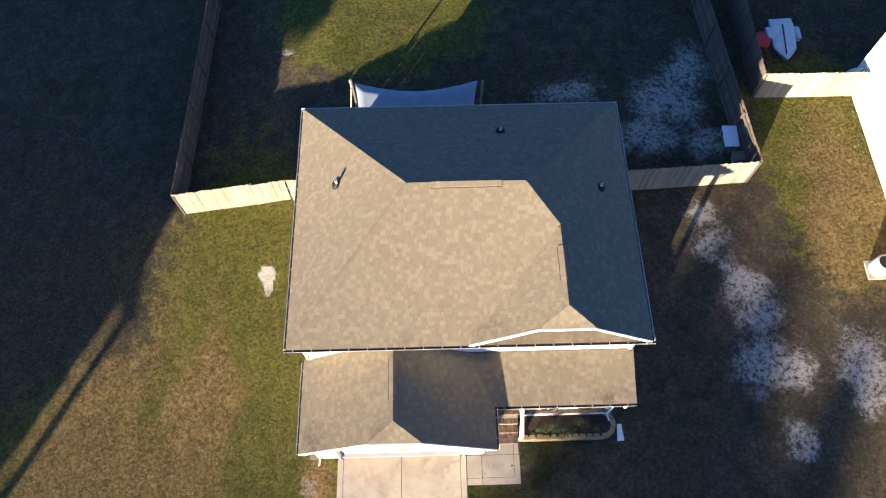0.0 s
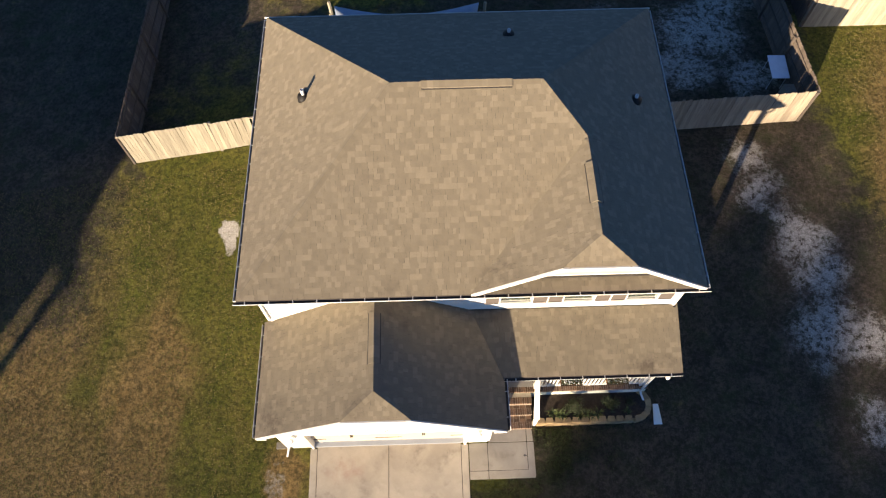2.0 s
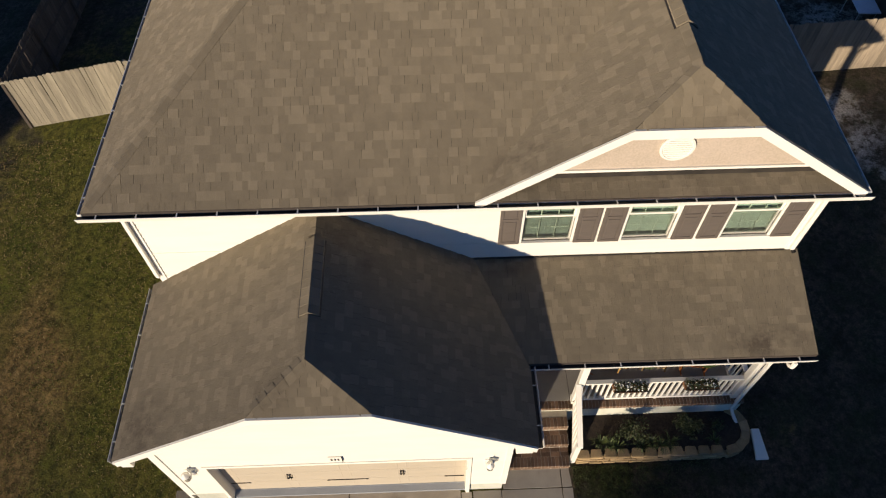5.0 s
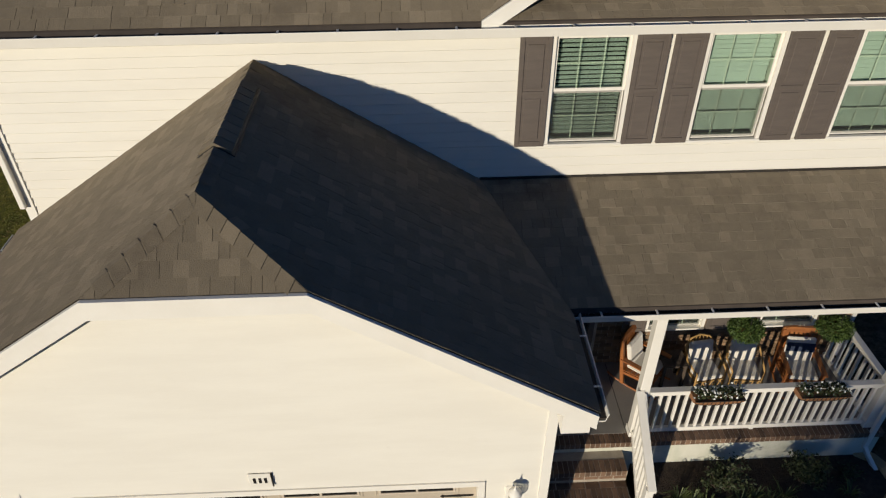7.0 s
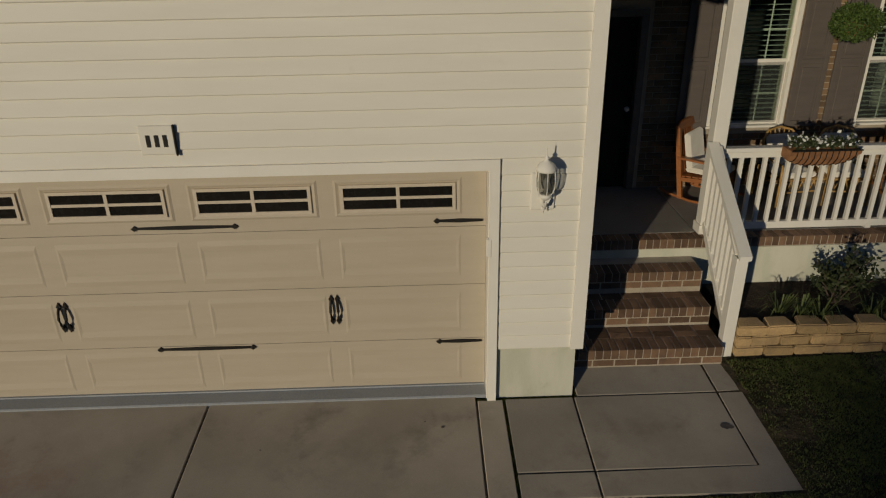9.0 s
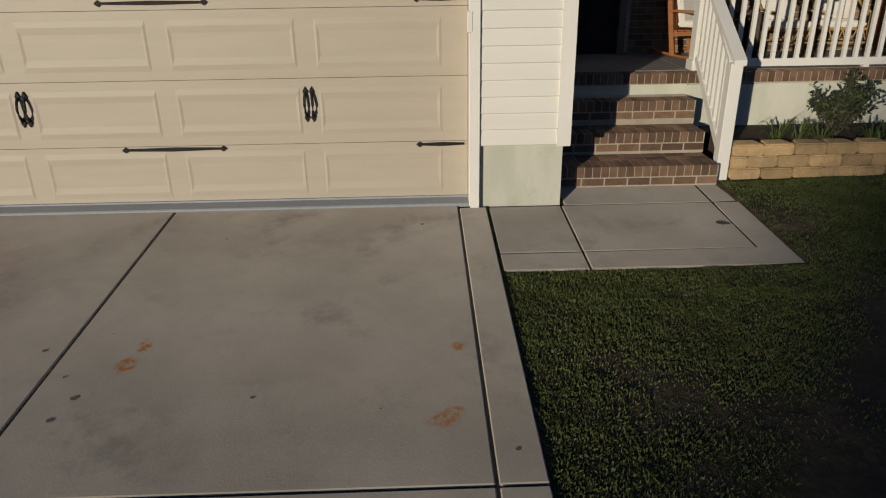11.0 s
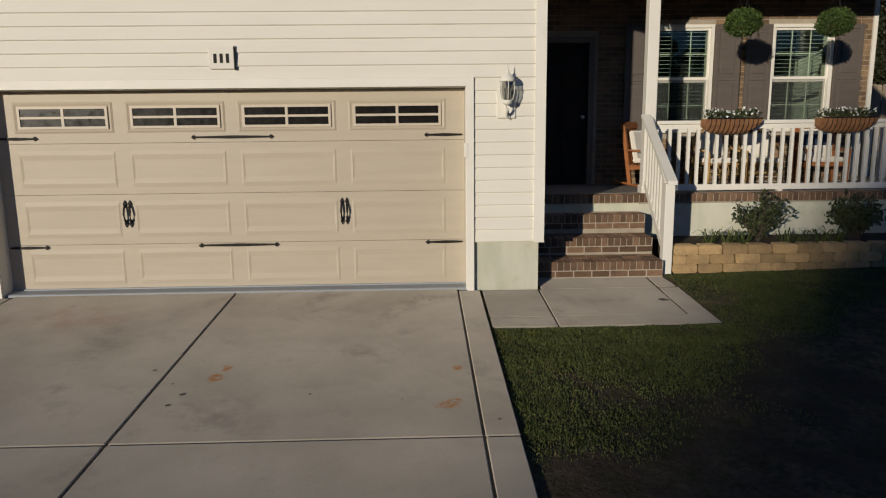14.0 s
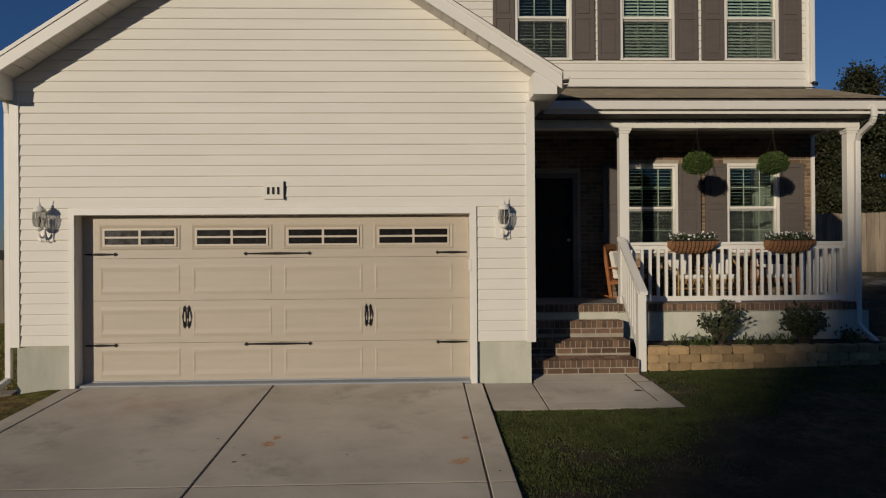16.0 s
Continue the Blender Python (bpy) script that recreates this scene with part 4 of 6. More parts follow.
def caps(parent, p, q, height):
    """Overlapping cap shingles along a ridge or hip, folded onto both slopes."""
    p, q = Vector(p), Vector(q)
    d = (q - p)
    d.normalize()
    p, q = p + d * 0.14, q - d * 0.06
    n = max(int((q - p).length / 0.15), 1)
    s = Vector((d.y, -d.x, 0)).normalized()
    tabs = []
    for k in range(n):
        c = p + d * (k + 0.5) * (q - p).length / n
        a, b = c - d * 0.085, c + d * 0.075
        vv = []
        for o, e in ((a, 0.022), (b, 0.010)):
            for w in (0, 0.11, -0.11):
                x, y = o.x + s.x * w, o.y + s.y * w
                vv.append(Vector((x, y, height(x, y) + e)))
        tabs.append((vv, [(0, 1, 4, 3), (0, 3, 5, 2)]))
    joined("cap_shingle", tabs, SHINGLE, parent)


for a, b in (((RIDGE_A, RIDGE_Y, RIDGE_Z), (RIDGE_B, RIDGE_Y, RIDGE_Z)), ((RX0, RY0, EAVE), (RIDGE_A, RIDGE_Y, RIDGE_Z)), ((RX0, RY1, EAVE), (RIDGE_A, RIDGE_Y, RIDGE_Z)),
             ((RX1, RY1, EAVE), (RIDGE_B, RIDGE_Y, RIDGE_Z)), ((GAB_X, GAB_BACK, GAB_Z), (RIDGE_B, RIDGE_Y, RIDGE_Z)), ((GAB_X, CLIP_Y, GAB_Z), (GAB_X, GAB_BACK, GAB_Z)),
             ((CLIP_L, RY0, CLIP_Z), (GAB_X, CLIP_Y, GAB_Z)), ((CLIP_R, RY0, CLIP_Z), (GAB_X, CLIP_Y, GAB_Z))):
    caps(roof_main, a, b, roof_point)
for a, b in (((GC, HIP_Y, gzr), (GC, MY0 - 0.05, gzr)), ((GCL, -0.40, GCZ), (GC, HIP_Y, gzr)), ((GCR, -0.40, GCZ), (GC, HIP_Y, gzr))):
    caps(roof_gar, a, b, garage_point)


def ridge_vent(parent, p, q, height):
    """A raised vent along a ridge: a dark strip for the shadow gap, under a shingled hood with capped tabs."""
    p, q = Vector(p), Vector(q)
    d = (q - p).normalized()
    s = Vector((d.y, -d.x, 0))

    def fold(reach, low, high):
        up = Vector((0, 0, 1))
        top = height(p.x, p.y)
        drop = top - height(p.x + s.x * reach, p.y + s.y * reach), top - height(p.x - s.x * reach, p.y - s.y * reach)
        return [p + s * reach + up * (low - drop[0]), p + s * reach + up * (high - drop[0]), p + up * high, p - s * reach + up * (high - drop[1]), p - s * reach + up * (low - drop[1]), p + up * low]

    # dark strip reaches past the hood to draw the shadow line along it
    vent = part("ridge_vent", prism(bmesh.new(), fold(0.172, -0.03, 0.018), q - p), GUTTER, parent, "ridge vent under cap shingles, its shadow gap drawn as a dark strip")
    n = int((q - p).length / 0.15)
    step = (q - p) / n
    for k in range(n):
        bm = prism(bmesh.new(), [v + step * k for v in fold(0.150, 0.016, 0.046)], step * 1.04)
        for v in bm.verts:
            v.co.z += 0.008 * ((v.co - p).dot(d) < (k + 0.5) * step.length)
        part("cap_shingle", bm, SHINGLE_ONE, vent)


ridge_vent(roof_main, (1.45, RIDGE_Y, RIDGE_Z), (3.75, RIDGE_Y, RIDGE_Z), roof_point)
ridge_vent(roof_main, (GAB_X, 4.0, GAB_Z), (GAB_X, 5.15, GAB_Z), roof_point)
ridge_vent(roof_gar, (GC, 0.95, gzr), (GC, 2.35, gzr), garage_point)


for x, y, tall in ((-1.88, 8.2, 0.32), (4.03, 10.3, 0.22), (7.5, 8.0, 0.22)):
    z = roof_point(x, y)
    pipe = part("vent_pipe", lathe(bmesh.new(), [(0.05, 0.0), (0.05, tall), (0.038, tall), (0.036, tall - 0.06)], 14, (x, y, z)), LEAD, roof_main, "pale vent pipe in a black rubber collar", smooth=True)
    part("collar", lathe(bmesh.new(), [(0.19, -0.10), (0.17, 0.05), (0.075, 0.10), (0.052, 0.13)], 14, (x, y, z)), IRON, pipe, smooth=True)

# fascias, rakes, gutters, soffits
each("fascia", WHITE, house, "", ((RX0 + 0.10, RY0 + 0.13, EAVE - 0.16), (RX1 - 0.10, RY0 + 0.15, EAVE - 0.03)), ((RX0 + 0.10, RY1 - 0.15, EAVE - 0.16), (RX1 - 0.10, RY1 - 0.13, EAVE - 0.03)),
           ((RX0 + 0.08, RY0 + 0.15, EAVE - 0.16), (RX0 + 0.10, RY1 - 0.15, EAVE - 0.03)), ((RX1 - 0.10, RY0 + 0.15, EAVE - 0.16), (RX1 - 0.08, RY1 - 0.15, EAVE - 0.03)))
each("soffit", SOFFIT, house, "", ((RX0 + 0.1, RY0 + 0.15, EAVE - 0.165), (RX1 - 0.1, MY0 + 0.02, EAVE - 0.15)), ((RX0 + 0.1, MY1, EAVE - 0.165), (RX1 - 0.1, RY1 - 0.15, EAVE - 0.15)),
           ((RX0 + 0.1, MY0 + 0.02, EAVE - 0.165), (MX0, MY1, EAVE - 0.15)), ((MX1, MY0 + 0.02, EAVE - 0.165), (RX1 - 0.1, MY1, EAVE - 0.15)))


def gutter(name, p, q, out, z, w=0.12):
    """An open metal trough hung along an eave; out points away from the roof."""
    p, q, o = Vector((*p, z)), Vector((*q, z)), Vector((*out, 0))
    prof = [(0.0, -0.005), (0.0, -0.11), (0.75, -0.11), (0.9, -0.05), (1.0, -0.012), (1.0, 0.0), (0.92, 0.0), (0.83, -0.05), (0.70, -0.098), (0.06, -0.098), (0.06, -0.005)]
    bm = bmesh.new()
    prism(bm, [p + o * (a * w - w) + Vector((0, 0, b)) for a, b in prof], q - p)
    g = part("gutter", bm, WHITE, house, "white trough gutter")
    # dark fill along the inside of the trough
    bm = bmesh.new()
    prism(bm, [p + o * (a * w - w) + Vector((0, 0, b)) for a, b in ((0.08, -0.085), (0.74, -0.085), (0.80, -0.05), (0.08, -0.05))], q - p)
    part("gutter_fill", bm, GUTTER, g)
    n = int((q - p).length / 0.62)
    bm = bmesh.new()
    for k in range(n):
        c = p + (q - p) * (k + 0.5) / n
        beam(bm, c - o * w * 0.95 + Vector((0, 0, -0.004)), c + o * 0.004 + Vector((0, 0, -0.004)), 0.022, 0.006)
    part("gutter_strap", bm, WHITE, g, kind="stuff")


gutter("front", (RX0 - 0.09, RY0 - 0.09), (RX1 + 0.09, RY0 - 0.09), (0, -1), EAVE - 0.05)
gutter("back", (RX1 + 0.09, RY1 + 0.09), (RX0 - 0.09, RY1 + 0.09), (0, 1), EAVE - 0.05)
gutter("left", (RX0 - 0.09, RY1 - 0.02), (RX0 - 0.09, RY0 + 0.04), (-1, 0), EAVE - 0.05)
gutter("right", (RX1 + 0.09, RY0 + 0.04), (RX1 + 0.09, RY1 - 0.02), (1, 0), EAVE - 0.05)
gutter("garage left", (GRX0 - 0.09, MY0 - 0.05), (GRX0 - 0.09, -0.38), (-1, 0), GE - 0.05)
gutter("garage right", (GRX1 + 0.10, -0.38), (GRX1 + 0.10, PORCH_Y - 0.02), (1, 0), GE - 0.05)
gutter("porch", (GRX1 + 0.02, PORCH_Y - 0.09), (PORCH_X1, PORCH_Y - 0.09), (0, -1), PORCH_Z - 0.06)


def rake(pts, y, width, thick, label=""):
    """White rake boards that follow a gable's edge on its front."""
    for p, q in zip(pts, pts[1:]):
        bm = prism(bmesh.new(), [(p[0], y, p[1] - 0.012), (q[0], y, q[1] - 0.012), (q[0], y, q[1] - width), (p[0], y, p[1] - width)], (0, thick, 0))
        part("rake_board", bm, WHITE, house, label)


rake([(GRX0 + 0.02, GE), (GCL, GCZ), (GCR, GCZ), (GRX1 - 0.02, GE)], -0.422, 0.222, 0.024)
rake([(GRX0 + 0.02, GE), (GCL, GCZ), (GCR, GCZ), (GRX1 - 0.02, GE)], -0.437, 0.062, 0.014)
rake([(GAB_L + 0.02, EAVE + 0.02), (CLIP_L, CLIP_Z), (CLIP_R, CLIP_Z), (RX1 - 0.02, EAVE + 0.02)], RY0 - 0.02, 0.20, 0.024)
rake([(GAB_L + 0.02, EAVE + 0.02), (CLIP_L, CLIP_Z), (CLIP_R, CLIP_Z), (RX1 - 0.02, EAVE + 0.02)], RY0 - 0.033, 0.055, 0.012)
# soffit under the garage rakes, with eave boxes at the corners
for p, q in (((GRX0 + 0.16, GE + 0.16 * GSL), (GCL, GCZ)), ((GCL, GCZ), (GCR, GCZ)), ((GCR, GCZ), (GRX1 - 0.30, GE + 0.30 * GSL))):
    p, q = Vector((p[0], -0.40, p[1] - 0.190)), Vector((q[0], -0.40, q[1] - 0.190))
    bm = prism(bmesh.new(), [p, q, q + Vector((0, 0, 0.012)), p + Vector((0, 0, 0.012))], (0, 0.385, 0))
    run = part("soffit", bm, SOFFIT, house)
    n = int((q - p).length / 0.165)
    for k in range(n):
        a, b = p.lerp(q, (k + 0.04) / n), p.lerp(q, (k + 0.96) / n)
        dz = Vector((0, 0, -0.010))
        part("soffit_panel", prism(bmesh.new(), [a, b, b + dz, a + dz], (0, 0.385, 0)), SOFFIT, run)
for x0, x1 in ((GRX0 + 0.08, GX0 + 0.02), (GX1 - 0.04, GRX1 - 0.08)):
    part("eave_box", boxes(((x0, -0.41, 3.545), (x1, 0.0, GE - 0.02))), WHITE, house)
each("soffit", SOFFIT, house, "", ((GRX0 + 0.12, 0.0, 3.55), (GX0, MY0, 3.565)), ((GX1, 0.0, 3.55), (GRX1 - 0.1, 1.4, 3.565)))
each("fascia", WHITE, house, "", ((GRX0 + 0.10, -0.38, GE - 0.2), (GRX0 + 0.12, MY0, GE - 0.03)), ((GRX1 - 0.11, -0.38, GE - 0.2), (GRX1 - 0.09, 1.0, GE - 0.03)))

# tan gable wall with its round vent
bm = bmesh.new()
prism(bm, [(2.88, MY0 - 0.04, 6.62), (8.55, MY0 - 0.04, 6.62), (6.52, MY0 - 0.04, 8.09), (4.81, MY0 - 0.04, 8.09)], (0, 0.12, 0))
gable = part("gable_wall", bm, TAN, house, "tan siding in the front gable")
part("gable_trim", boxes(((3.20, MY0 - 0.075, 6.82), (8.35, MY0 - 0.04, 6.87))), WHITE, house)
part("gable_flashing", boxes(((3.10, MY0 - 0.10, 6.74), (8.42, MY0 - 0.04, 6.82))), GUTTER, house)
bm = bmesh.new()
lathe(bm, [(0.02, 0.0), (0.26, 0.0), (0.27, 0.02), (0.27, 0.045), (0.235, 0.05), (0.225, 0.035), (0.02, 0.035)], 32)
bm.transform(pose(5.66, MY0 - 0.04, 7.33, 90, 0, 0))
rv = part("round_vent", bm, WHITE, gable, "round white gable vent", smooth=False)
bm = bmesh.new()
for k in range(9):
    z = 7.33 - 0.2 + k * 0.047
    h = math.sqrt(max(0.222 ** 2 - (z + 0.01 - 7.33) ** 2, 0.0001))
    box(bm, (5.66 - h, MY0 - 0.085, z), (5.66 + h, MY0 - 0.07, z + 0.026))
part("louvre", bm, WHITE, rv)
# wall flashing where the roofs meet the upper wall
bm = bmesh.new()
beam(bm, (vx, MY0 - 0.02, PORCH_TOP + 0.012), (PORCH_X1 - 0.1, MY0 - 0.02, PORCH_TOP + 0.012), 0.03, 0.022)
part("flashing", bm, GUTTER, house)


# ---------------------------------------------------------------- porch
PF = 0.85
part("porch_floor", boxes(((GX1 + 0.02, 1.60, 0.60), (4.786, MY0, PF)), ((4.798, 1.60, 0.60), (8.55, MY0, PF))), PORCH_FLOOR, house, "grey concrete porch floor with a tooled joint")
part("floor_joint", boxes(((4.786, 1.60, 0.60), (4.798, MY0, PF - 0.012))), GUTTER, house)
each("foundation", FOUND, house, "white rendered porch foundation", ((4.75, 1.46, -0.2), (8.55, 1.60, 0.72)), ((8.45, 1.60, -0.2), (8.55, MY0, 0.60)), ((GX1 + 0.02, 1.46, 0.45), (4.75, 1.60, 0.735)))


def brick_mesh(w, d, h, name="brick"):
    bm = boxes(((0.004, 0.0, 0.004), (w - 0.004, d, h - 0.004)))
    bmesh.ops.bevel(bm, geom=list(bm.edges), offset=0.004, segments=1, affect='EDGES')
    return to_mesh(name, bm, BRICK)


rowlock = brick_mesh(0.075, 0.21, 0.105)
stretcher = brick_mesh(0.205, 0.10, 0.075)
tread_brick = brick_mesh(0.205, 0.098, 0.06)
soldier = brick_mesh(0.072, 0.20, 0.11)
edge = part("porch_edge", boxes(((GX1 + 0.02, 1.438, 0.735), (8.55, 1.60, 0.838))), MORTAR, house)
x = GX1 + 0.03
while x < 8.5:
    piece("brick", soldier, pose(x, 1.43, 0.74), edge)
    x += 0.0735
steps = thing("porch_steps", (4.0, 0.9, -0.02), "three brown brick steps up to the porch", "steps")
for k, (yf, top) in enumerate(((0.39, 0.200), (0.79, 0.408), (1.10, 0.645))):
    low = (-0.06, 0.200, 0.408)[k]
    bed = part("step", boxes(((GX1 + 0.03, yf + 0.007, low), (4.722, 1.46, top - 0.011))), MORTAR, steps)
    x = GX1 + 0.035
    while x < 4.70:
        piece("brick", rowlock, pose(x, yf, top - 0.108), bed)
        x += 0.0755
    x, j = GX1 + 0.035, 0
    while x < 4.70:
        w = min(0.205, 4.725 - x)
        ob = piece("brick", stretcher, Matrix.Translation((x, yf + 0.004, max(low + 0.01, top - 0.186))) @ Matrix.Diagonal((w / 0.205, 1, 1, 1)), bed)
        x += w + 0.004
    x = GX1 + 0.035
    while x < 4.70 and k < 2:
        w = min(0.205, 4.725 - x)
        for row in (0.214, 0.316):
            piece("brick", tread_brick, Matrix.Translation((x, yf + row, top - 0.062)) @ Matrix.Diagonal((w / 0.205, 1, 1, 1)), bed)
        x += w + 0.006

# columns, beam, ceiling
# dark ceiling colour holds the deep shade under the porch roof
PORCH_CEIL = mat("shaded_porch_ceiling", (0.20, 0.165, 0.13), (0.16, 0.13, 0.10), 3, 0.7, 0.1, 50, stretch=(1, 6, 1))
for cx in (4.885, 8.36):
    col = part("column", boxes(((cx - 0.07, 1.54, PF), (cx + 0.07, 1.68, 3.47))), WHITE, house, "square white porch column", bevel=0.006)
    part("capital", boxes(((cx - 0.085, 1.525, 3.40), (cx + 0.085, 1.695, 3.435)), ((cx - 0.10, 1.51, 3.435), (cx + 0.10, 1.71, 3.47))), WHITE, col)
    part("column_base", boxes(((cx - 0.085, 1.525, PF + 0.002), (cx + 0.085, 1.695, PF + 0.10))), WHITE, col)
part("porch_beam", boxes(((3.3, 1.50, 3.47), (8.46, 1.72, 3.595))), WHITE, house, "white beam across the porch front")
bm = bmesh.new()
x = 4.2
while x < 8.45:
    box(bm, (x, 1.492, 3.48), (x + 0.118, 1.50, 3.59))
    x += 0.125
part("beam_cladding", bm, WHITE, house, "", kind="stuff")
part("porch_ceiling", boxes(((3.24, PORCH_Y + 0.053, 3.605), (8.55, MY0, 3.62))), PORCH_CEIL, house)
part("fascia", boxes(((GRX1 + 0.03, PORCH_Y + 0.033, 3.608), (8.60, PORCH_Y + 0.051, 3.775))), WHITE, house)
bm = bmesh.new()
prism(bm, [(8.55, PORCH_Y + 0.14, 3.59), (8.55, MY0, 3.59), (8.55, MY0, 4.36), (8.55, PORCH_Y + 0.14, 3.74)], (0.03, 0, 0))
part("porch_gable_end", bm, WHITE, house)


def railing(p, q, z_low, z_top, n, name="porch_railing", posts=True):
    """A white rail: top and bottom rail and square balusters from p to q (x, y); heights at both ends."""
    (xa, ya), (xb, yb) = p, q
    (l0, l1), (t0, t1) = z_low, z_top
    r = part(name, beam(bmesh.new(), (xa, ya, t0), (xb, yb, t1), 0.10, 0.045), WHITE, house, "white railing with square balusters", bevel=0.005)
    part("bottom_rail", beam(bmesh.new(), (xa, ya, l0), (xb, yb, l1), 0.05, 0.075), WHITE, r)
    part("sub_rail", beam(bmesh.new(), (xa, ya, t0 - 0.05), (xb, yb, t1 - 0.05), 0.04, 0.07), WHITE, r)
    for k in range(n):
        f = (k + 0.5) / n
        x, y = xa + (xb - xa) * f, ya + (yb - ya) * f
        za, zb = l0 + (l1 - l0) * f, t0 + (t1 - t0) * f
        part("baluster", boxes(((x - 0.019, y - 0.019, za), (x + 0.019, y + 0.019, zb - 0.05))), WHITE, r)
    return r


railing((4.98, 1.61), (8.28, 1.61), (0.912, 0.912), (1.74, 1.74), 27)
railing((8.37, 1.71), (8.37, 2.96), (0.912, 0.912), (1.74, 1.74), 10)
part("rail_foot", boxes(((6.60, 1.58, PF), (6.66, 1.64, 0.90))), WHITE, house)
railing((4.81, 0.58), (4.85, 1.52), (0.22, 0.98), (1.06, 1.80), 8, "stair_railing")
part("newel_post", boxes(((4.75, 0.50, -0.04), (4.86, 0.61, 1.06))), WHITE, house, "square white newel post", bevel=0.005)
bm = bmesh.new()
prism(bm, [(4.76, 0.47, 1.045), (4.76, 1.53, 1.80), (4.76, 1.53, 1.845), (4.76, 0.47, 1.09)], (0.11, 0, 0))
part("handrail", bm, WHITE, house, "white sloping handrail board")


# downspouts
def downspout(pts, label="white downspout"):
    bm = bmesh.new()
    for p, q in zip(pts, pts[1:]):
        beam(bm, p, q, 0.075, 0.06, (0, 1, 0) if abs(p[1] - q[1]) < 0.01 else (1, 0, 0))
    part("downspout", bm, WHITE, house, label, bevel=0.008)


downspout([(8.35, 1.0, 3.70), (8.35, 1.0, 3.54), (8.357, 1.06, 3.47), (8.375, 1.36, 3.36), (8.385, 1.445, 3.28), (8.385, 1.445, 0.52), (8.42, 1.36, 0.42), (8.52, 1.16, 0.24), (8.60, 1.05, 0.20)])
downspout([(GX0 - 0.08, -0.02, 3.62), (GX0 - 0.08, 0.03, 3.4), (GX0 - 0.08, 0.03, 0.10), (GX0 - 0.14, -0.25, -0.02)])
downspout([(MX0 - 0.05, 2.9, 6.38), (MX0 - 0.02, 2.93, 6.2), (MX0 - 0.02, 2.93, 4.20)])
downspout([(MX1 + 0.03, 2.9, 6.38), (MX1 + 0.0, 2.93, 6.2), (MX1 + 0.0, 2.93, 4.50)])
part("outlet", beam(bmesh.new(), (MX1 + 0.01, 2.93, 4.50), (MX1 + 0.045, 2.87, 4.46), 0.06, 0.06), IRON, house, "dark outlet at the foot of the downspout", bevel=0.006)

# brick face of the porch wall
tabs = []
rng = random.Random(3)
z, k = PF + 0.01, 0
while z < 3.55:
    x = GX1 + 0.05 - (0.105 if k % 2 else 0)
    while x < 8.56:
        a, b = max(x, GX1 + 0.03), min(x + 0.198, 8.555)
        x += 0.208
        for h in low_holes:
            if h[2] - 0.08 < z + 0.03 < h[3] + 0.09:
                if h[0] - 0.08 < a < h[1] + 0.08:
                    a = h[1] + 0.08
                if h[0] - 0.08 < b < h[1] + 0.08:
                    b = h[0] - 0.08
        if b - a > 0.03:
            yo = MY0 - 0.007 - rng.uniform(0, 0.004)
            vv = [Vector(p) for p in ((a, yo, z), (b, yo, z), (b, yo, z + 0.063), (a, yo, z + 0.063), (a, MY0, z), (b, MY0, z), (b, MY0, z + 0.063), (a, MY0, z + 0.063))]
            tabs.append((vv, [(0, 1, 2, 3), (0, 4, 5, 1), (1, 5, 6, 2), (2, 6, 7, 3), (3, 7, 4, 0)]))
    z += 0.073
    k += 1
joined("brick", tabs, BRICK_WALL, wall_low)
part("corner_board", boxes(((8.56, MY0 - 0.03, PF), (8.62, MY0 + 0.1, 3.58))), WHITE, house)


# ---------------------------------------------------------------- plants
def leaf_cloud(name, pts, size, material, parent, rng, up=0.3, label="", long=1.0):
    """Many small bent leaves at the given places."""
    verts, faces = [], []
    for c in pts:
        d = Vector((rng.gauss(0, 1), rng.gauss(0, 1), rng.gauss(up, 1))).normalized()
        s = d.cross(Vector((rng.gauss(0, 1), rng.gauss(0, 1), rng.gauss(0, 1)))).normalized()
        l = size * rng.uniform(0.6, 1.3)
        w = l * 0.30 / long
        nn = d.cross(s) * l * 0.12
        k = len(verts)
        c = Vector(c)
        verts += [tuple(c), tuple(c + d * l * 0.5 + s * w + nn), tuple(c + d * l), tuple(c + d * l * 0.5 - s * w + nn)]
        faces += [(k, k + 1, k + 2), (k, k + 2, k + 3)]
    return raw(name, verts, faces, material, parent, label, "stuff")


def shrub(x, y, z, r, h, n, seed, label):
    rng = random.Random(seed)
    root = thing("shrub", (x, y, z), label, "shrub")
    stems, tips = bmesh.new(), []
    for k in range(26):
        a, lean = rng.uniform(0, 2 * math.pi), rng.uniform(0.15, 1.0)
        tip = Vector((x + math.cos(a) * r * lean, y + math.sin(a) * r * lean * 0.8, z + h * rng.uniform(0.55, 1.0) * (1.15 - 0.45 * lean)))
        mid = Vector((x, y, z)).lerp(tip, 0.5) + Vector((0, 0, h * 0.08))
        tube(stems, [(x + rng.uniform(-0.04, 0.04), y + rng.uniform(-0.04, 0.04), z - 0.03), mid, tip], 0.009, 5, 0.003)
        tips.append((mid, tip))
    part("stem", stems, BARK, root, kind="stuff")
    pts = []
    for k in range(n):
        m, t = rng.choice(tips)
        f = rng.uniform(-0.5, 1.08)
        p = m.lerp(t, max(f, 0)) if f > 0 else Vector((x, y, z)).lerp(m, 1 + f * 0.8)
        pts.append(p + Vector((rng.gauss(0, 0.035), rng.gauss(0, 0.035), rng.gauss(0, 0.03))))
    leaf_cloud("foliage", pts, 0.056, LEAF_DARK, root, rng)


shrub(6.06, 1.00, 0.29, 0.44, 0.64, 1000, 21, "loose dark green shrub in the mulched bed")
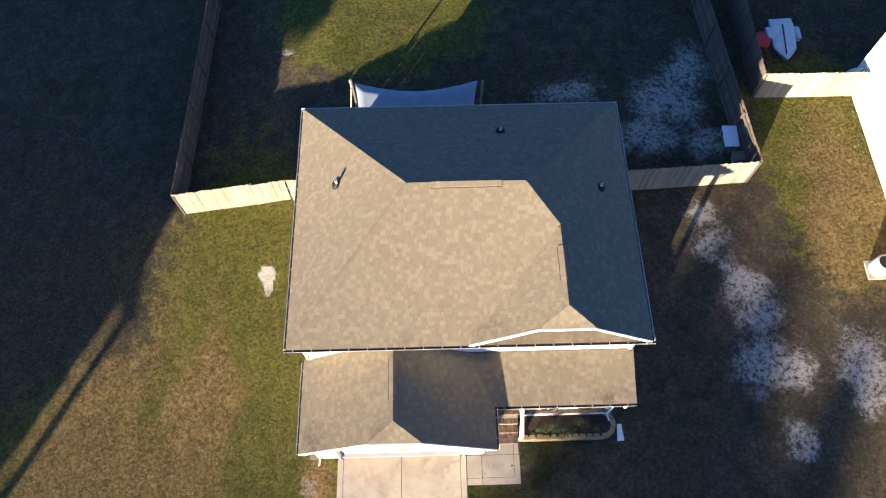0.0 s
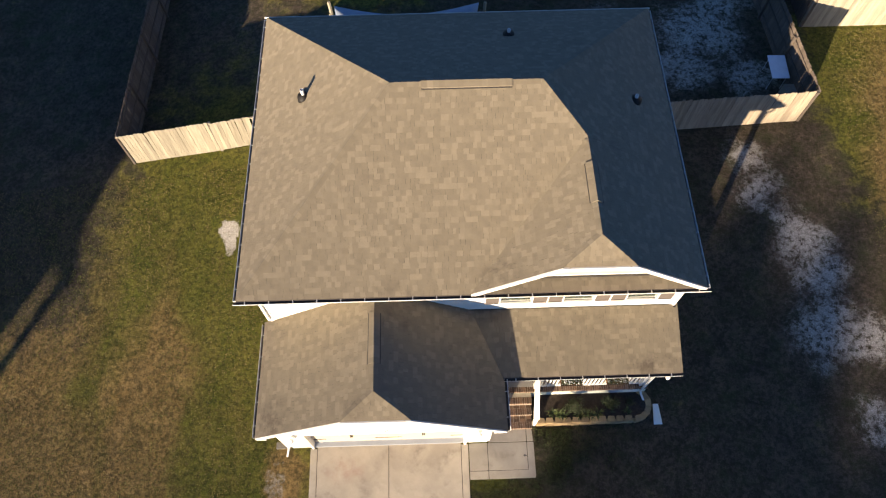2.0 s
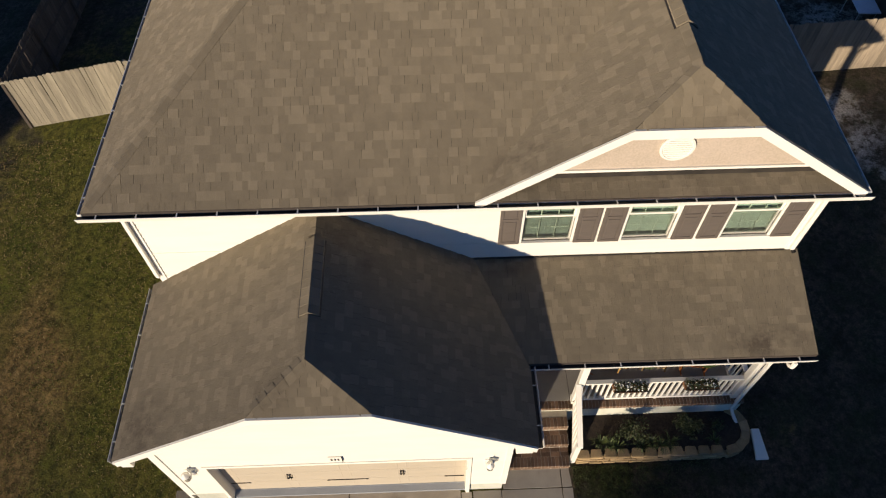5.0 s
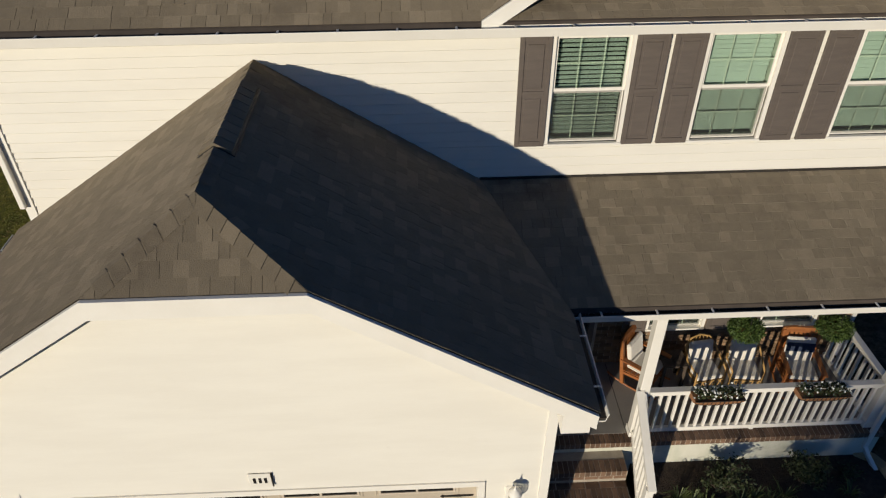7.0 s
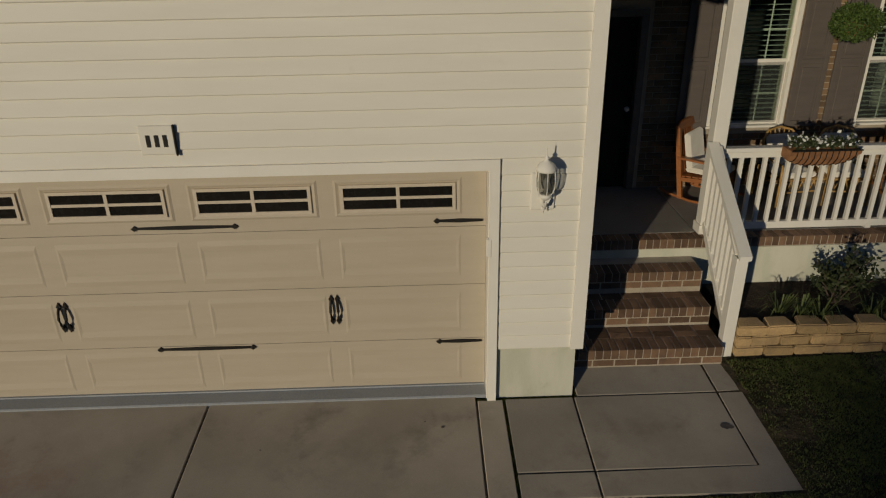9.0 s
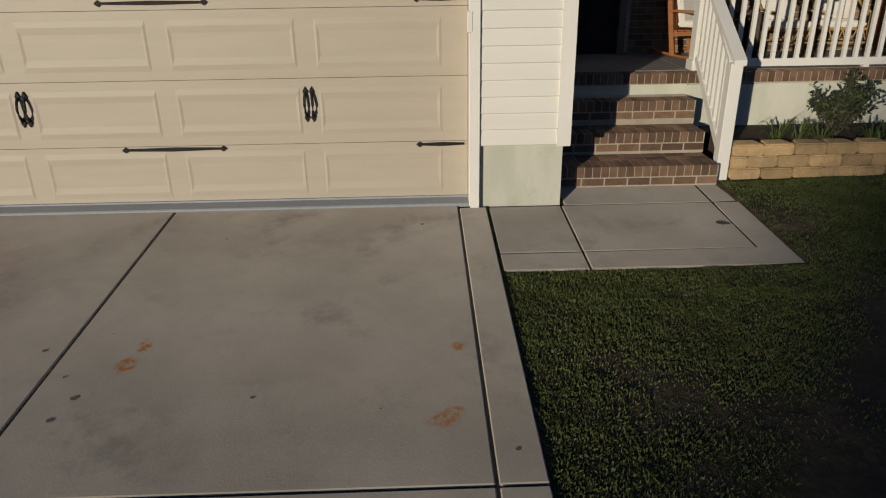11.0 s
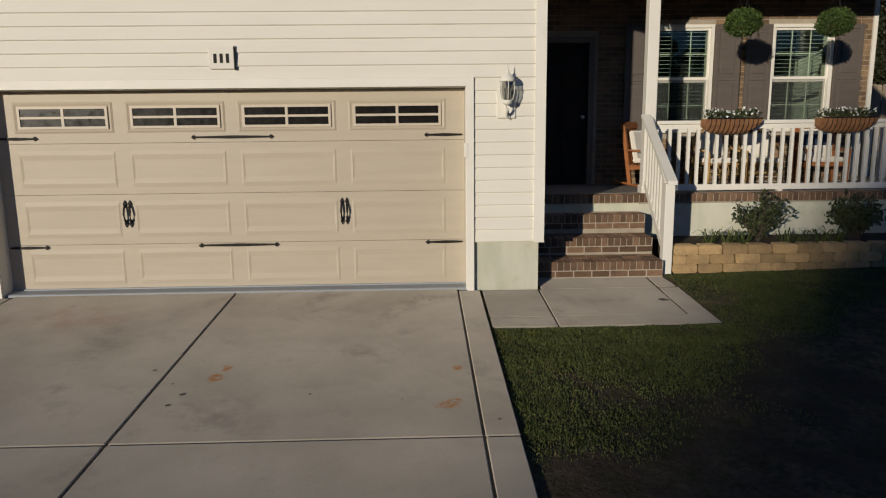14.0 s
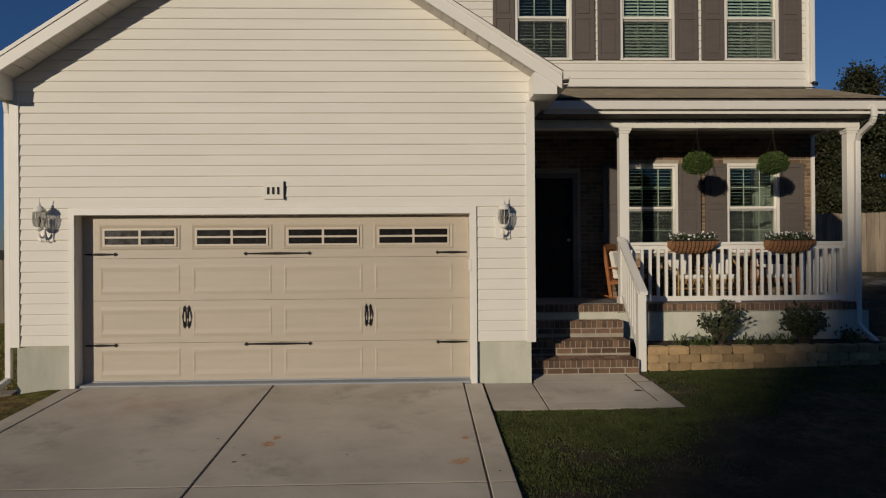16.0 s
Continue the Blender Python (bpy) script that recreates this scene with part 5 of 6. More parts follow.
shrub(7.32, 1.02, 0.29, 0.36, 0.60, 1600, 22, "dense dark green shrub in the mulched bed")
shrub(8.05, 1.10, 0.29, 0.18, 0.20, 160, 23, "low dark shrub at the end of the bed")


def strappy(x, y, z, r, n, seed):
    rng = random.Random(seed)
    verts, faces = [], []
    for k in range(n):
        a = rng.uniform(0, 2 * math.pi)
        d = Vector((math.cos(a), math.sin(a), 0))
        s = Vector((-d.y, d.x, 0)) * 0.0065
        l, o = r * rng.uniform(0.6, 1.1), Vector((x, y, z)) + d * rng.uniform(0, 0.05)
        p1, p2 = o + d * l * 0.5 + Vector((0, 0, l * rng.uniform(0.5, 0.95))), o + d * l + Vector((0, 0, l * rng.uniform(0.1, 0.9)))
        i = len(verts)
        verts += [tuple(o - s), tuple(o + s), tuple(p1 + s), tuple(p1 - s), tuple(p2)]
        faces += [(i, i + 1, i + 2, i + 3), (i + 3, i + 2, i + 4)]
    ob = raw("border_grass", verts, faces, LEAF_BLADE)
    tagged(ob, "tuft of strappy green border grass in the bed", "plant", "border grass tufts")


for k, (x, y) in enumerate(((5.42, 0.82), (5.62, 0.78), (5.80, 0.74), (6.30, 0.74), (6.52, 0.80), (6.72, 0.72), (6.95, 0.80), (7.9, 0.80))):
    strappy(x, y, 0.285, (0.24, 0.19, 0.22)[k % 3], 34, 40 + k)

# planting bed with its block edging
bm = bmesh.new()
prism(bm, [(4.90, 0.60, 0.30), (8.35, 0.60, 0.30), (8.62, 0.85, 0.30), (8.62, 1.46, 0.30), (4.90, 1.46, 0.30)], (0, 0, -0.3))
tagged(part("planting_bed", bm, MULCH), "bed of dark mulch in front of the porch", "planting bed", "", "structure")
wall_b = thing("bed_edging", (6.6, 0.55, 0.0), "curved edging of tan retaining blocks round the bed", "edging")
bm = bmesh.new()
prism(bm, [(-0.142, 0, 0), (0.142, 0, 0), (0.105, 0.19, 0), (-0.105, 0.19, 0)], (0, 0, 0.106))
bmesh.ops.bevel(bm, geom=list(bm.edges), offset=0.013, segments=2, affect='EDGES')
block = to_mesh("block", bm, BLOCK)
rng = random.Random(8)
for c in range(3):
    s = (0.0, 0.145, 0.0)[c]
    z = 0.02 + c * 0.108
    x = 5.02 + s
    if s:
        piece("block", block, pose(4.949, 0.475, z) @ Matrix.Diagonal((0.49, 1, 1, 1)), wall_b)
    while x < 8.15:
        piece("block", block, pose(x + rng.uniform(-0.006, 0.006), 0.47 + c * 0.012 + rng.uniform(-0.008, 0.008), z, 0, rng.uniform(-0.7, 0.7), rng.uniform(-3, 3)), wall_b)
        x += 0.29
    for k in range(6):
        a = radians(-75 + 26 * k + s * 60)
        piece("block", block, pose(8.12 + math.cos(a) * 0.62, 1.06 + math.sin(a) * 0.58, z, 0, 0, math.degrees(a) + 90), wall_b)
splash = part("splash_block", prism(bmesh.new(), [(8.78, 0.40, 0.085), (9.06, 0.40, 0.085), (9.00, 1.06, 0.16), (8.82, 1.06, 0.16)], (0, 0, 0.06)), WHITE, bevel=0.01)
tagged(splash, "white wedge-shaped splash block beside the bed", "splash block")
old = part("splash_block", prism(bmesh.new(), [(-3.74, 0.02, -0.16), (-3.24, 0.02, -0.15), (-3.24, 0.22, -0.13), (-3.74, 0.24, -0.14)], (0, 0, 0.07)), OLD_WOOD, bevel=0.012)
tagged(old, "weathered brown splash block under the garage downspout", "splash block")


# ---------------------------------------------------------------- porch things
def flower_box(x0, x1, seed):
    rng = random.Random(seed)
    cx = (x0 + x1) / 2
    root = thing("flower_box", (cx, 1.48, 1.60), "coco-lined flower box of white flowers on the porch railing", "flower box", "railing flower boxes")
    prof = [(1.555, 1.78), (1.36, 1.78), (1.37, 1.70), (1.42, 1.63), (1.48, 1.595), (1.555, 1.59)]
    bm = bmesh.new()
    n = 12
    rings = []
    for i in range(n + 1):
        f = i / n * 2 - 1
        sc = 1 - 0.50 * f * f * f * f
        rings.append([bm.verts.new((cx + f * (x1 - x0) / 2, y, 1.78 + (z - 1.78) * sc)) for y, z in prof])
    for a, b in zip(rings, rings[1:]):
        for j in range(len(prof)):
            bm.faces.new((a[j], a[(j + 1) % len(prof)], b[(j + 1) % len(prof)], b[j]))
    bm.faces.new(rings[0])
    bm.faces.new(rings[-1][::-1])
    part("liner", bm, WICKER, root, "brown coco fibre liner")
    for i in range(1, 12):
        f = i / 12 * 2 - 1
        sc = 1 - 0.50 * f ** 4
        part("wire", tube(bmesh.new(), [(cx + f * (x1 - x0) / 2, y - 0.008, 1.78 + (z - 1.78) * sc) for y, z in prof[1:5]], 0.005, 5), IRON, root)
    part("rim", tube(bmesh.new(), [(x0, 1.352, 1.783), (x1, 1.352, 1.783)], 0.008, 6), IRON, root)
    pts = [(rng.uniform(x0 + 0.03, x1 - 0.03), rng.uniform(1.38, 1.55), 1.785 + rng.uniform(0, 0.08)) for k in range(420)]
    leaf_cloud("foliage", pts, 0.05, LEAF_DARK, root, rng)
    pts = [(rng.uniform(x0, x1), rng.uniform(1.36, 1.57), 1.81 + rng.uniform(0, 0.09)) for k in range(95)]
    leaf_cloud("blossom", pts, 0.032, PETAL, root, rng, 0.3, "small white flowers", 0.5)


flower_box(5.53, 6.23, 31)
flower_box(7.0, 7.70, 32)


def basket(x, y, z, seed):
    rng = random.Random(seed)
    root = thing("hanging_basket", (x, y, z - 0.1), "round leafy hanging basket under the porch beam", "hanging plant", "hanging baskets")
    part("pot", lathe(bmesh.new(), [(0.05, -0.13), (0.10, -0.09), (0.13, -0.02), (0.12, 0.0)], 16, (x, y, z)), WICKER, root, smooth=True)
    hook = 3.47
    for k in range(3):
        a = 2 * math.pi * k / 3 + 0.4
        part("wire", tube(bmesh.new(), [(x + 0.15 * math.cos(a), y + 0.15 * math.sin(a), z - 0.02), (x, y, hook - 0.12)], 0.004, 5), IRON, root)
    part("hook", tube(bmesh.new(), [(x, y, hook - 0.14), (x, y, hook - 0.05), (x + 0.03, y, hook), (x + 0.03, y, hook + 0.16)], 0.006, 6), IRON, root)
    pts = []
    while len(pts) < 5200:
        p = Vector((rng.uniform(-1, 1), rng.uniform(-1, 1), rng.uniform(-1, 1)))
        if 0.55 < p.length < 1:
            b = 1 + 0.12 * noise.noise(p * 2.3 + Vector((seed, 0, 0)))
            pts.append((x + p.x * 0.225 * b, y + p.y * 0.225 * b, z - 0.01 + p.z * 0.168 * b))
    leaf_cloud("foliage", pts, 0.030, LEAF_BASKET, root, rng)


basket(6.0, 1.56, 2.96, 51)
basket(7.15, 1.54, 2.95, 52)


def wall_lamp(x, label):
    root = thing("wall_lamp", (x, -0.02, 2.05), label, "lamp", "garage wall lamps")
    part("back_plate", boxes(((x - 0.09, -0.035, 1.80), (x + 0.10, -0.012, 2.10))), WHITE, root, bevel=0.008)
    part("bracket", tube(bmesh.new(), [(x, -0.03, 1.96), (x, -0.05, 1.88), (x, -0.09, 1.845), (x, -0.14, 1.86), (x, -0.165, 1.90), (x, -0.16, 1.95)], 0.013, 8), WHITE, root, smooth=True)
    part("cup", lathe(bmesh.new(), [(0.02, 1.93), (0.045, 1.95), (0.055, 1.975), (0.03, 1.98)], 12, (x, -0.16, 0)), WHITE, root, smooth=True)
    lantern = part("lantern", lathe(bmesh.new(), [(0.035, 1.975), (0.058, 1.995), (0.070, 2.04), (0.073, 2.10), (0.066, 2.165)], 16, (x, -0.16, 0)), CLEAR_GLASS, root, "clear lantern glass")
    for k in range(6):
        a = 2 * math.pi * (k + 0.5) / 6
        part("rib", tube(bmesh.new(), [(x + r * math.cos(a), -0.16 + r * math.sin(a), z) for r, z in ((0.04, 1.975), (0.061, 1.995), (0.073, 2.04), (0.076, 2.10), (0.069, 2.17))], 0.004, 5), WHITE, lantern)
    part("bulb", lathe(bmesh.new(), [(0.012, 1.98), (0.014, 2.03), (0.022, 2.06), (0.012, 2.10), (0.003, 2.11)], 10, (x, -0.16, 0)), LAMP_GLASS, lantern, smooth=True)
    part("scroll", tube(bmesh.new(), [(x, -0.035, 1.93), (x, -0.06, 1.83), (x, -0.10, 1.80), (x, -0.12, 1.83), (x, -0.10, 1.845)], 0.007, 6), WHITE, root)
    part("cap", lathe(bmesh.new(), [(0.082, 2.163), (0.078, 2.18), (0.055, 2.215), (0.028, 2.235), (0.012, 2.25), (0.018, 2.262), (0.006, 2.275), (0.004, 2.33)], 16, (x, -0.16, 0)), WHITE, root, smooth=True)


LAMP_GLASS = mat("lantern_glass", (0.45, 0.45, 0.42), (0.40, 0.40, 0.37), 9, 0.15, 0.0, 20)
wall_lamp(2.86, "white lantern wall lamp beside the garage door")
wall_lamp(-2.80, "white lantern wall lamp beside the garage door")

# number plaque, its figures as plain bars
plaque = thing("number_plaque", (0.0, -0.02, 2.42), "small cream plaque with three dark figures above the garage door", "plaque")
part("plate", boxes(((-0.13, -0.034, 2.315), (0.125, -0.018, 2.535))), VINYL, plaque, bevel=0.006)
part("plate_rim", boxes(((0.125, -0.045, 2.305), (0.138, -0.018, 2.54))), IRON, plaque, bevel=0.004)
for k in range(3):
    part("figure", boxes(((-0.080 + k * 0.062, -0.039, 2.375), (-0.050 + k * 0.062, -0.033, 2.465))), IRON, plaque, "dark bar")


def rocking_chair(m, label, stripes):
    """A slatted teak rocking chair with a cushion; faces -y at the origin."""
    root = thing("rocking_chair", (0, 0, 0), label, "chair")
    for x in (-0.29, 0.29):
        part("rocker", tube(bmesh.new(), [(x, -0.42, 0.06), (x, -0.2, 0.025), (x, 0.1, 0.02), (x, 0.40, 0.07), (x, 0.52, 0.12)], 0.02, 6), TEAK, root)
        part("leg", beam(bmesh.new(), (x, -0.25, 0.03), (x, -0.27, 0.62), 0.05, 0.06), TEAK, root)
        part("leg", beam(bmesh.new(), (x, 0.22, 0.03), (x, 0.36, 1.10), 0.05, 0.06), TEAK, root)
        part("armrest", beam(bmesh.new(), (x, -0.33, 0.635), (x, 0.31, 0.66), 0.085, 0.03), TEAK, root)
        part("side_rail", beam(bmesh.new(), (x, -0.27, 0.38), (x, 0.26, 0.33), 0.035, 0.06), TEAK, root)
    for k in range(7):
        part("seat_slat", beam(bmesh.new(), (-0.29, -0.28 + k * 0.085, 0.42 - k * 0.007), (0.29, -0.28 + k * 0.085, 0.42 - k * 0.007), 0.07, 0.018), TEAK, root)
    for k in range(7):
        x = -0.225 + k * 0.075
        part("back_slat", beam(bmesh.new(), (x, 0.25, 0.40), (x, 0.37, 1.08), 0.052, 0.016, (0, 1, 0)), TEAK, root)
    bm = bmesh.new()
    prism(bm, [(-0.31, 0.335, 1.05), (0.31, 0.335, 1.05), (0.31, 0.350, 1.13), (0.15, 0.352, 1.17), (-0.15, 0.352, 1.17), (-0.31, 0.350, 1.13)], (0, 0.045, 0))
    part("crest_rail", bm, TEAK, root)
    part("apron", beam(bmesh.new(), (-0.29, -0.29, 0.385), (0.29, -0.29, 0.385), 0.03, 0.06), TEAK, root)
    bm = boxes(((-0.25, -0.28, 0.43), (0.25, 0.22, 0.51)))
    c = part("cushion", bm, CUSHION, root, "cream seat cushion", bevel=0.03)
    bm = boxes(((-0.24, -0.04, -0.28), (0.24, 0.04, 0.27)))
    bm.transform(pose(0, 0.22, 0.74, -10, 0, 0))
    pl = part("pillow", bm, CUSHION, root, "cream pillow with a broad navy band" if stripes else "cream back pillow", bevel=0.03)
    if stripes:
        bm = boxes(((-0.238, -0.0435, -0.04), (0.238, -0.040, 0.16)))
        bm.transform(pose(0, 0.22, 0.74, -10, 0, 0))
        part("band", bm, NAVY, pl)
    root.matrix_basis = m @ Matrix.Diagonal((0.89, 0.89, 0.775, 1))
    return root


def rattan_chair(m, label):
    """A bent-cane armchair with a round back; faces -y at the origin."""
    root = thing("rattan_chair", (0, 0, 0), label, "chair", "rattan chairs on the porch")
    hoop = [(-0.27, -0.24, 0.62), (-0.30, 0.05, 0.66), (-0.27, 0.24, 0.82), (-0.17, 0.31, 0.97), (0, 0.33, 1.02), (0.17, 0.31, 0.97), (0.27, 0.24, 0.82), (0.30, 0.05, 0.66), (0.27, -0.24, 0.62)]
    part("hoop", tube(bmesh.new(), hoop, 0.018, 8), RATTAN, root, smooth=True)
    for x in (-0.26, 0.26):
        part("leg", tube(bmesh.new(), [(x * 1.05, -0.27, 0.0), (x, -0.25, 0.42), (x * 1.03, -0.24, 0.62)], 0.017, 8), RATTAN, root, smooth=True)
        part("leg", tube(bmesh.new(), [(x * 1.05, 0.27, 0.0), (x, 0.24, 0.42), (x, 0.24, 0.80)], 0.017, 8), RATTAN, root, smooth=True)
    seat = [(-0.26, -0.26, 0.40), (0.26, -0.26, 0.40), (0.26, 0.24, 0.40), (-0.26, 0.24, 0.40), (-0.26, -0.26, 0.40)]
    part("seat_frame", tube(bmesh.new(), seat, 0.016, 6), RATTAN, root)
    for k in range(7):
        x = -0.20 + k * 0.0667
        part("cane", tube(bmesh.new(), [(x * 0.9, 0.25, 0.42), (x, 0.30, 0.70), (x, 0.325 - abs(x) * 0.1, 1.0 - x * x * 1.6)], 0.008, 5), RATTAN, root)
    for k in range(6):
        x = -0.20 + k * 0.08
        part("apron_cane", tube(bmesh.new(), [(x, -0.26, 0.39), (x + 0.04, -0.265, 0.26), (x + 0.08, -0.26, 0.39)], 0.009, 5), RATTAN, root)
    part("stretcher", tube(bmesh.new(), [(-0.27, -0.265, 0.22), (0.27, -0.265, 0.22)], 0.013, 6), RATTAN, root)
    part("stretcher", tube(bmesh.new(), [(-0.27, 0.26, 0.20), (0.27, 0.26, 0.20)], 0.013, 6), RATTAN, root)
    part("seat", boxes(((-0.24, -0.24, 0.40), (0.24, 0.22, 0.415))), RATTAN, root)
    bm = boxes(((-0.24, -0.26, 0.42), (0.24, 0.20, 0.50)))
    part("cushion", bm, CUSHION, root, "cream seat cushion", bevel=0.03)
    bm = boxes(((-0.22, -0.045, -0.22), (0.22, 0.045, 0.22)))
    bm.transform(pose(0, 0.20, 0.72, -14, 0, 0))
    part("pillow", bm, CUSHION, root, "cream back pillow", bevel=0.035)
    root.matrix_basis = m @ Matrix.Diagonal((0.89, 0.89, 0.78, 1))
    return root


rocking_chair(pose(5.27, 2.60, PF, 0, 0, 48), "orange teak rocking chair with cream cushions in the porch corner", False)
rocking_chair(pose(7.62, 2.42, PF, 0, 0, -8), "orange teak rocking chair with a navy banded pillow", True)
first = rattan_chair(pose(6.15, 2.48, PF, 0, 0, 8), "honey rattan armchair with cream cushions on the porch")
copy_thing(first, pose(6.76, 2.46, PF, 0, 0, -6))
st = thing("side_table", (5.68, 2.55, PF), "small dark wooden side table between the chairs", "table")
part("tabletop", boxes(((5.50, 2.40, PF + 0.46), (5.88, 2.76, PF + 0.49))), BARK, st, bevel=0.006)
for x in (5.53, 5.85):
    for y in (2.43, 2.73):
        part("leg", boxes(((x - 0.02, y - 0.02, PF), (x + 0.02, y + 0.02, PF + 0.46))), BARK, st)


# ---------------------------------------------------------------- fences
def picket_mesh(w, h, material):
    bm = bmesh.new()
    prism(bm, [(-w / 2, 0, 0), (w / 2, 0, 0), (w / 2, 0, h - 0.03), (w / 2 - 0.03, 0, h), (-w / 2 + 0.03, 0, h), (-w / 2, 0, h - 0.03)], (0, 0.018, 0))
    return to_mesh("picket", bm, material)


PICKETS = [picket_mesh(0.138, 1.83, m) for m in (FENCE, FENCE_MID, FENCE_SHADED)]


def fence(name, p, q, label, height=1.83, step=0.141, lift=0.0, boards=0):
    """Boards on the face to the right of p to q, rails and posts behind them."""
    p, q = Vector((*p, 0)), Vector((*q, 0))
    d = (q - p).normalized()
    turn = math.degrees(math.atan2(d.y, d.x))
    back = Vector((-d.y, d.x, 0))
    mid = p.lerp(q, 0.5)
    root = thing("fence", (mid.x, mid.y, ground_z(mid.x, mid.y)), label, "fence", "yard fences")
    rng = random.Random(int(p.x * 10))
    n = int((q - p).length / step)
    for k in range(n):
        c = p + d * step * (k + 0.5)
        z = ground_z(c.x, c.y) - 0.01 + lift + rng.uniform(-0.012, 0.012)
        piece("board", PICKETS[boards], Matrix.Translation((c.x, c.y, z)) @ pose(0, 0, 0, rng.uniform(-0.6, 0.6), rng.uniform(-0.5, 0.5), turn + rng.uniform(-0.8, 0.8)) @ Matrix.Diagonal((1, 1, height / 1.83 * rng.uniform(0.99, 1.005), 1)), root)
    posts = max(int((q - p).length / 2.4), 1)
    for k in range(posts + 1):
        c = p + d * (q - p).length * k / posts + back * 0.075
        z = ground_z(c.x, c.y)
        part("post", boxes(((c.x - 0.045, c.y - 0.045, z - 0.1), (c.x + 0.045, c.y + 0.045, z + height - 0.08))), SHADED_RAIL if boards == 2 else OLD_WOOD, root)
    for k in range(posts):
        a, b = p + d * (q - p).length * k / posts + back * 0.04, p + d * (q - p).length * (k + 1) / posts + back * 0.04
        for h in (0.3, 0.95, 1.58):
            part("rail", beam(bmesh.new(), (a.x, a.y, ground_z(a.x, a.y) + h + lift), (b.x, b.y, ground_z(b.x, b.y) + h + lift), 0.04, 0.085), SHADED_RAIL if boards == 2 else OLD_WOOD, root)
    return root


fence("fence", (-10.46, 11.62), (-6.76, 11.76), "sunlit board fence beside the house")
fence("fence", (-6.72, 11.68), (-5.05, 11.78), "board gate that stands slightly raised in the fence", 1.72, lift=0.14)
fence("fence", (-5.01, 11.72), (-3.24, 11.76), "short board fence panel at the house wall", 1.86)
fence("fence", (-9.95, 32.6), (-10.48, 11.62), "long weathered board fence along the yard, coloured dark for its shade", boards=2)
fence("fence", (8.62, 11.60), (16.20, 11.92), "grey-brown board fence closing the yard beside the house", boards=1)
fence("fence", (16.23, 11.94), (15.15, 30.8), "board fence with its rails to the yard, coloured dark for its shade", boards=2)
fence("fence", (17.50, 16.74), (22.35, 16.64), "sunlit board fence of the neighbouring yard")
fence("fence", (17.48, 31.0), (17.46, 16.78), "board fence along the neighbouring yard, coloured dark for its shade", boards=2)


# ---------------------------------------------------------------- back yard
sail = thing("shade_sail", (0.8, 14.6, 3.0), "blue-grey shade sail stretched from the house to two posts", "shade sail")
bm = bmesh.new()
grid = []
for j in range(9):
    v = j / 8
    row = []
    for i in range(17):
        u = i / 16
        x = -2.05 + 5.75 * u + (0.25 * (1 - 2 * u) * math.sin(math.pi * v))
        y = 12.6 + (3.95 - 0.55 * math.sin(math.pi * u)) * v
        z = 2.75 + 0.25 * v - 0.10 * math.sin(math.pi * u) * math.sin(math.pi * v)
        row.append(bm.verts.new((x, y, z)))
    grid.append(row)
for a, b in zip(grid, grid[1:]):
    for i in range(16):
        bm.faces.new((a[i], a[i + 1], b[i + 1], b[i]))
cloth = part("cloth", bm, SAIL, sail, smooth=True)
cloth.modifiers.new("thick", 'SOLIDIFY').thickness = 0.004
for x, y, lean in ((-2.22, 16.62, -0.10), (3.92, 16.40, 0.05)):
    z = ground_z(x, y)
    part("post", beam(bmesh.new(), (x - lean, y - 0.1, z - 0.1), (x + lean * 0.2, y, 3.15), 0.10), FENCE, sail, "pale timber post", bevel=0.006)
part("strut", beam(bmesh.new(), (-2.45, 16.0, ground_z(0, 16)), (-2.25, 16.55, 2.6), 0.07), FENCE, sail)

table = thing("folding_table", (15.9, 14.4, ground_z(15.9, 14.4)), "white folding table standing by the fence", "table")
tz = ground_z(15.9, 14.4) + 0.72
part("tabletop", prism(bmesh.new(), [(15.29, 14.62, tz), (15.99, 14.60, tz), (15.91, 13.43, tz), (15.22, 13.45, tz)], (0, 0, 0.045)), PLASTIC, table, bevel=0.01)
for x, y in ((15.37, 14.52), (15.90, 14.50), (15.84, 13.54), (15.30, 13.55)):
    part("leg", tube(bmesh.new(), [(x, y, tz - 0.75), (x, y, tz)], 0.015, 6), STEEL_GREY, table)
bin_ = part("storage_box", boxes(((15.70, 12.85, ground_z(16, 13.3)), (16.18, 13.32, ground_z(16, 13.3) + 0.55))), OLD_WOOD, bevel=0.02)
tagged(bin_, "dark storage box beside the folding table", "box")

boat = thing("covered_boat", (20.0, 20.3, ground_z(20, 20.3)), "small boat under a pale cover on the grass", "boat")
gz = ground_z(20, 20.3)
outline = [(19.22, 21.44), (20.40, 21.50), (20.42, 20.9), (20.34, 20.2), (20.22, 19.48), (19.95, 19.12), (19.60, 18.77), (19.30, 19.18), (19.08, 19.58), (19.12, 20.2), (19.18, 20.9)]
bm = bmesh.new()
cx, cy = 19.72, 20.3
rings = []
for s, z in ((0.86, 0.0), (1.0, 0.24), (1.0, 0.33), (0.80, 0.38), (0.30, 0.41)):
    rings.append([bm.verts.new((cx + (x - cx) * s, cy + (y - cy) * s, gz + z + 0.015 * RNG.uniform(-1, 1))) for x, y in outline])
for a, b in zip(rings, rings[1:]):
    for j in range(len(outline)):
        bm.faces.new((a[j], a[(j + 1) % len(outline)], b[(j + 1) % len(outline)], b[j]))
bm.faces.new(rings[-1])
cover = part("cover", bm, TARP, boat)
part("strap", beam(bmesh.new(), (19.80, 21.0, gz + 0.40), (19.58, 19.1, gz + 0.37), 0.07, 0.06), IRON, cover)
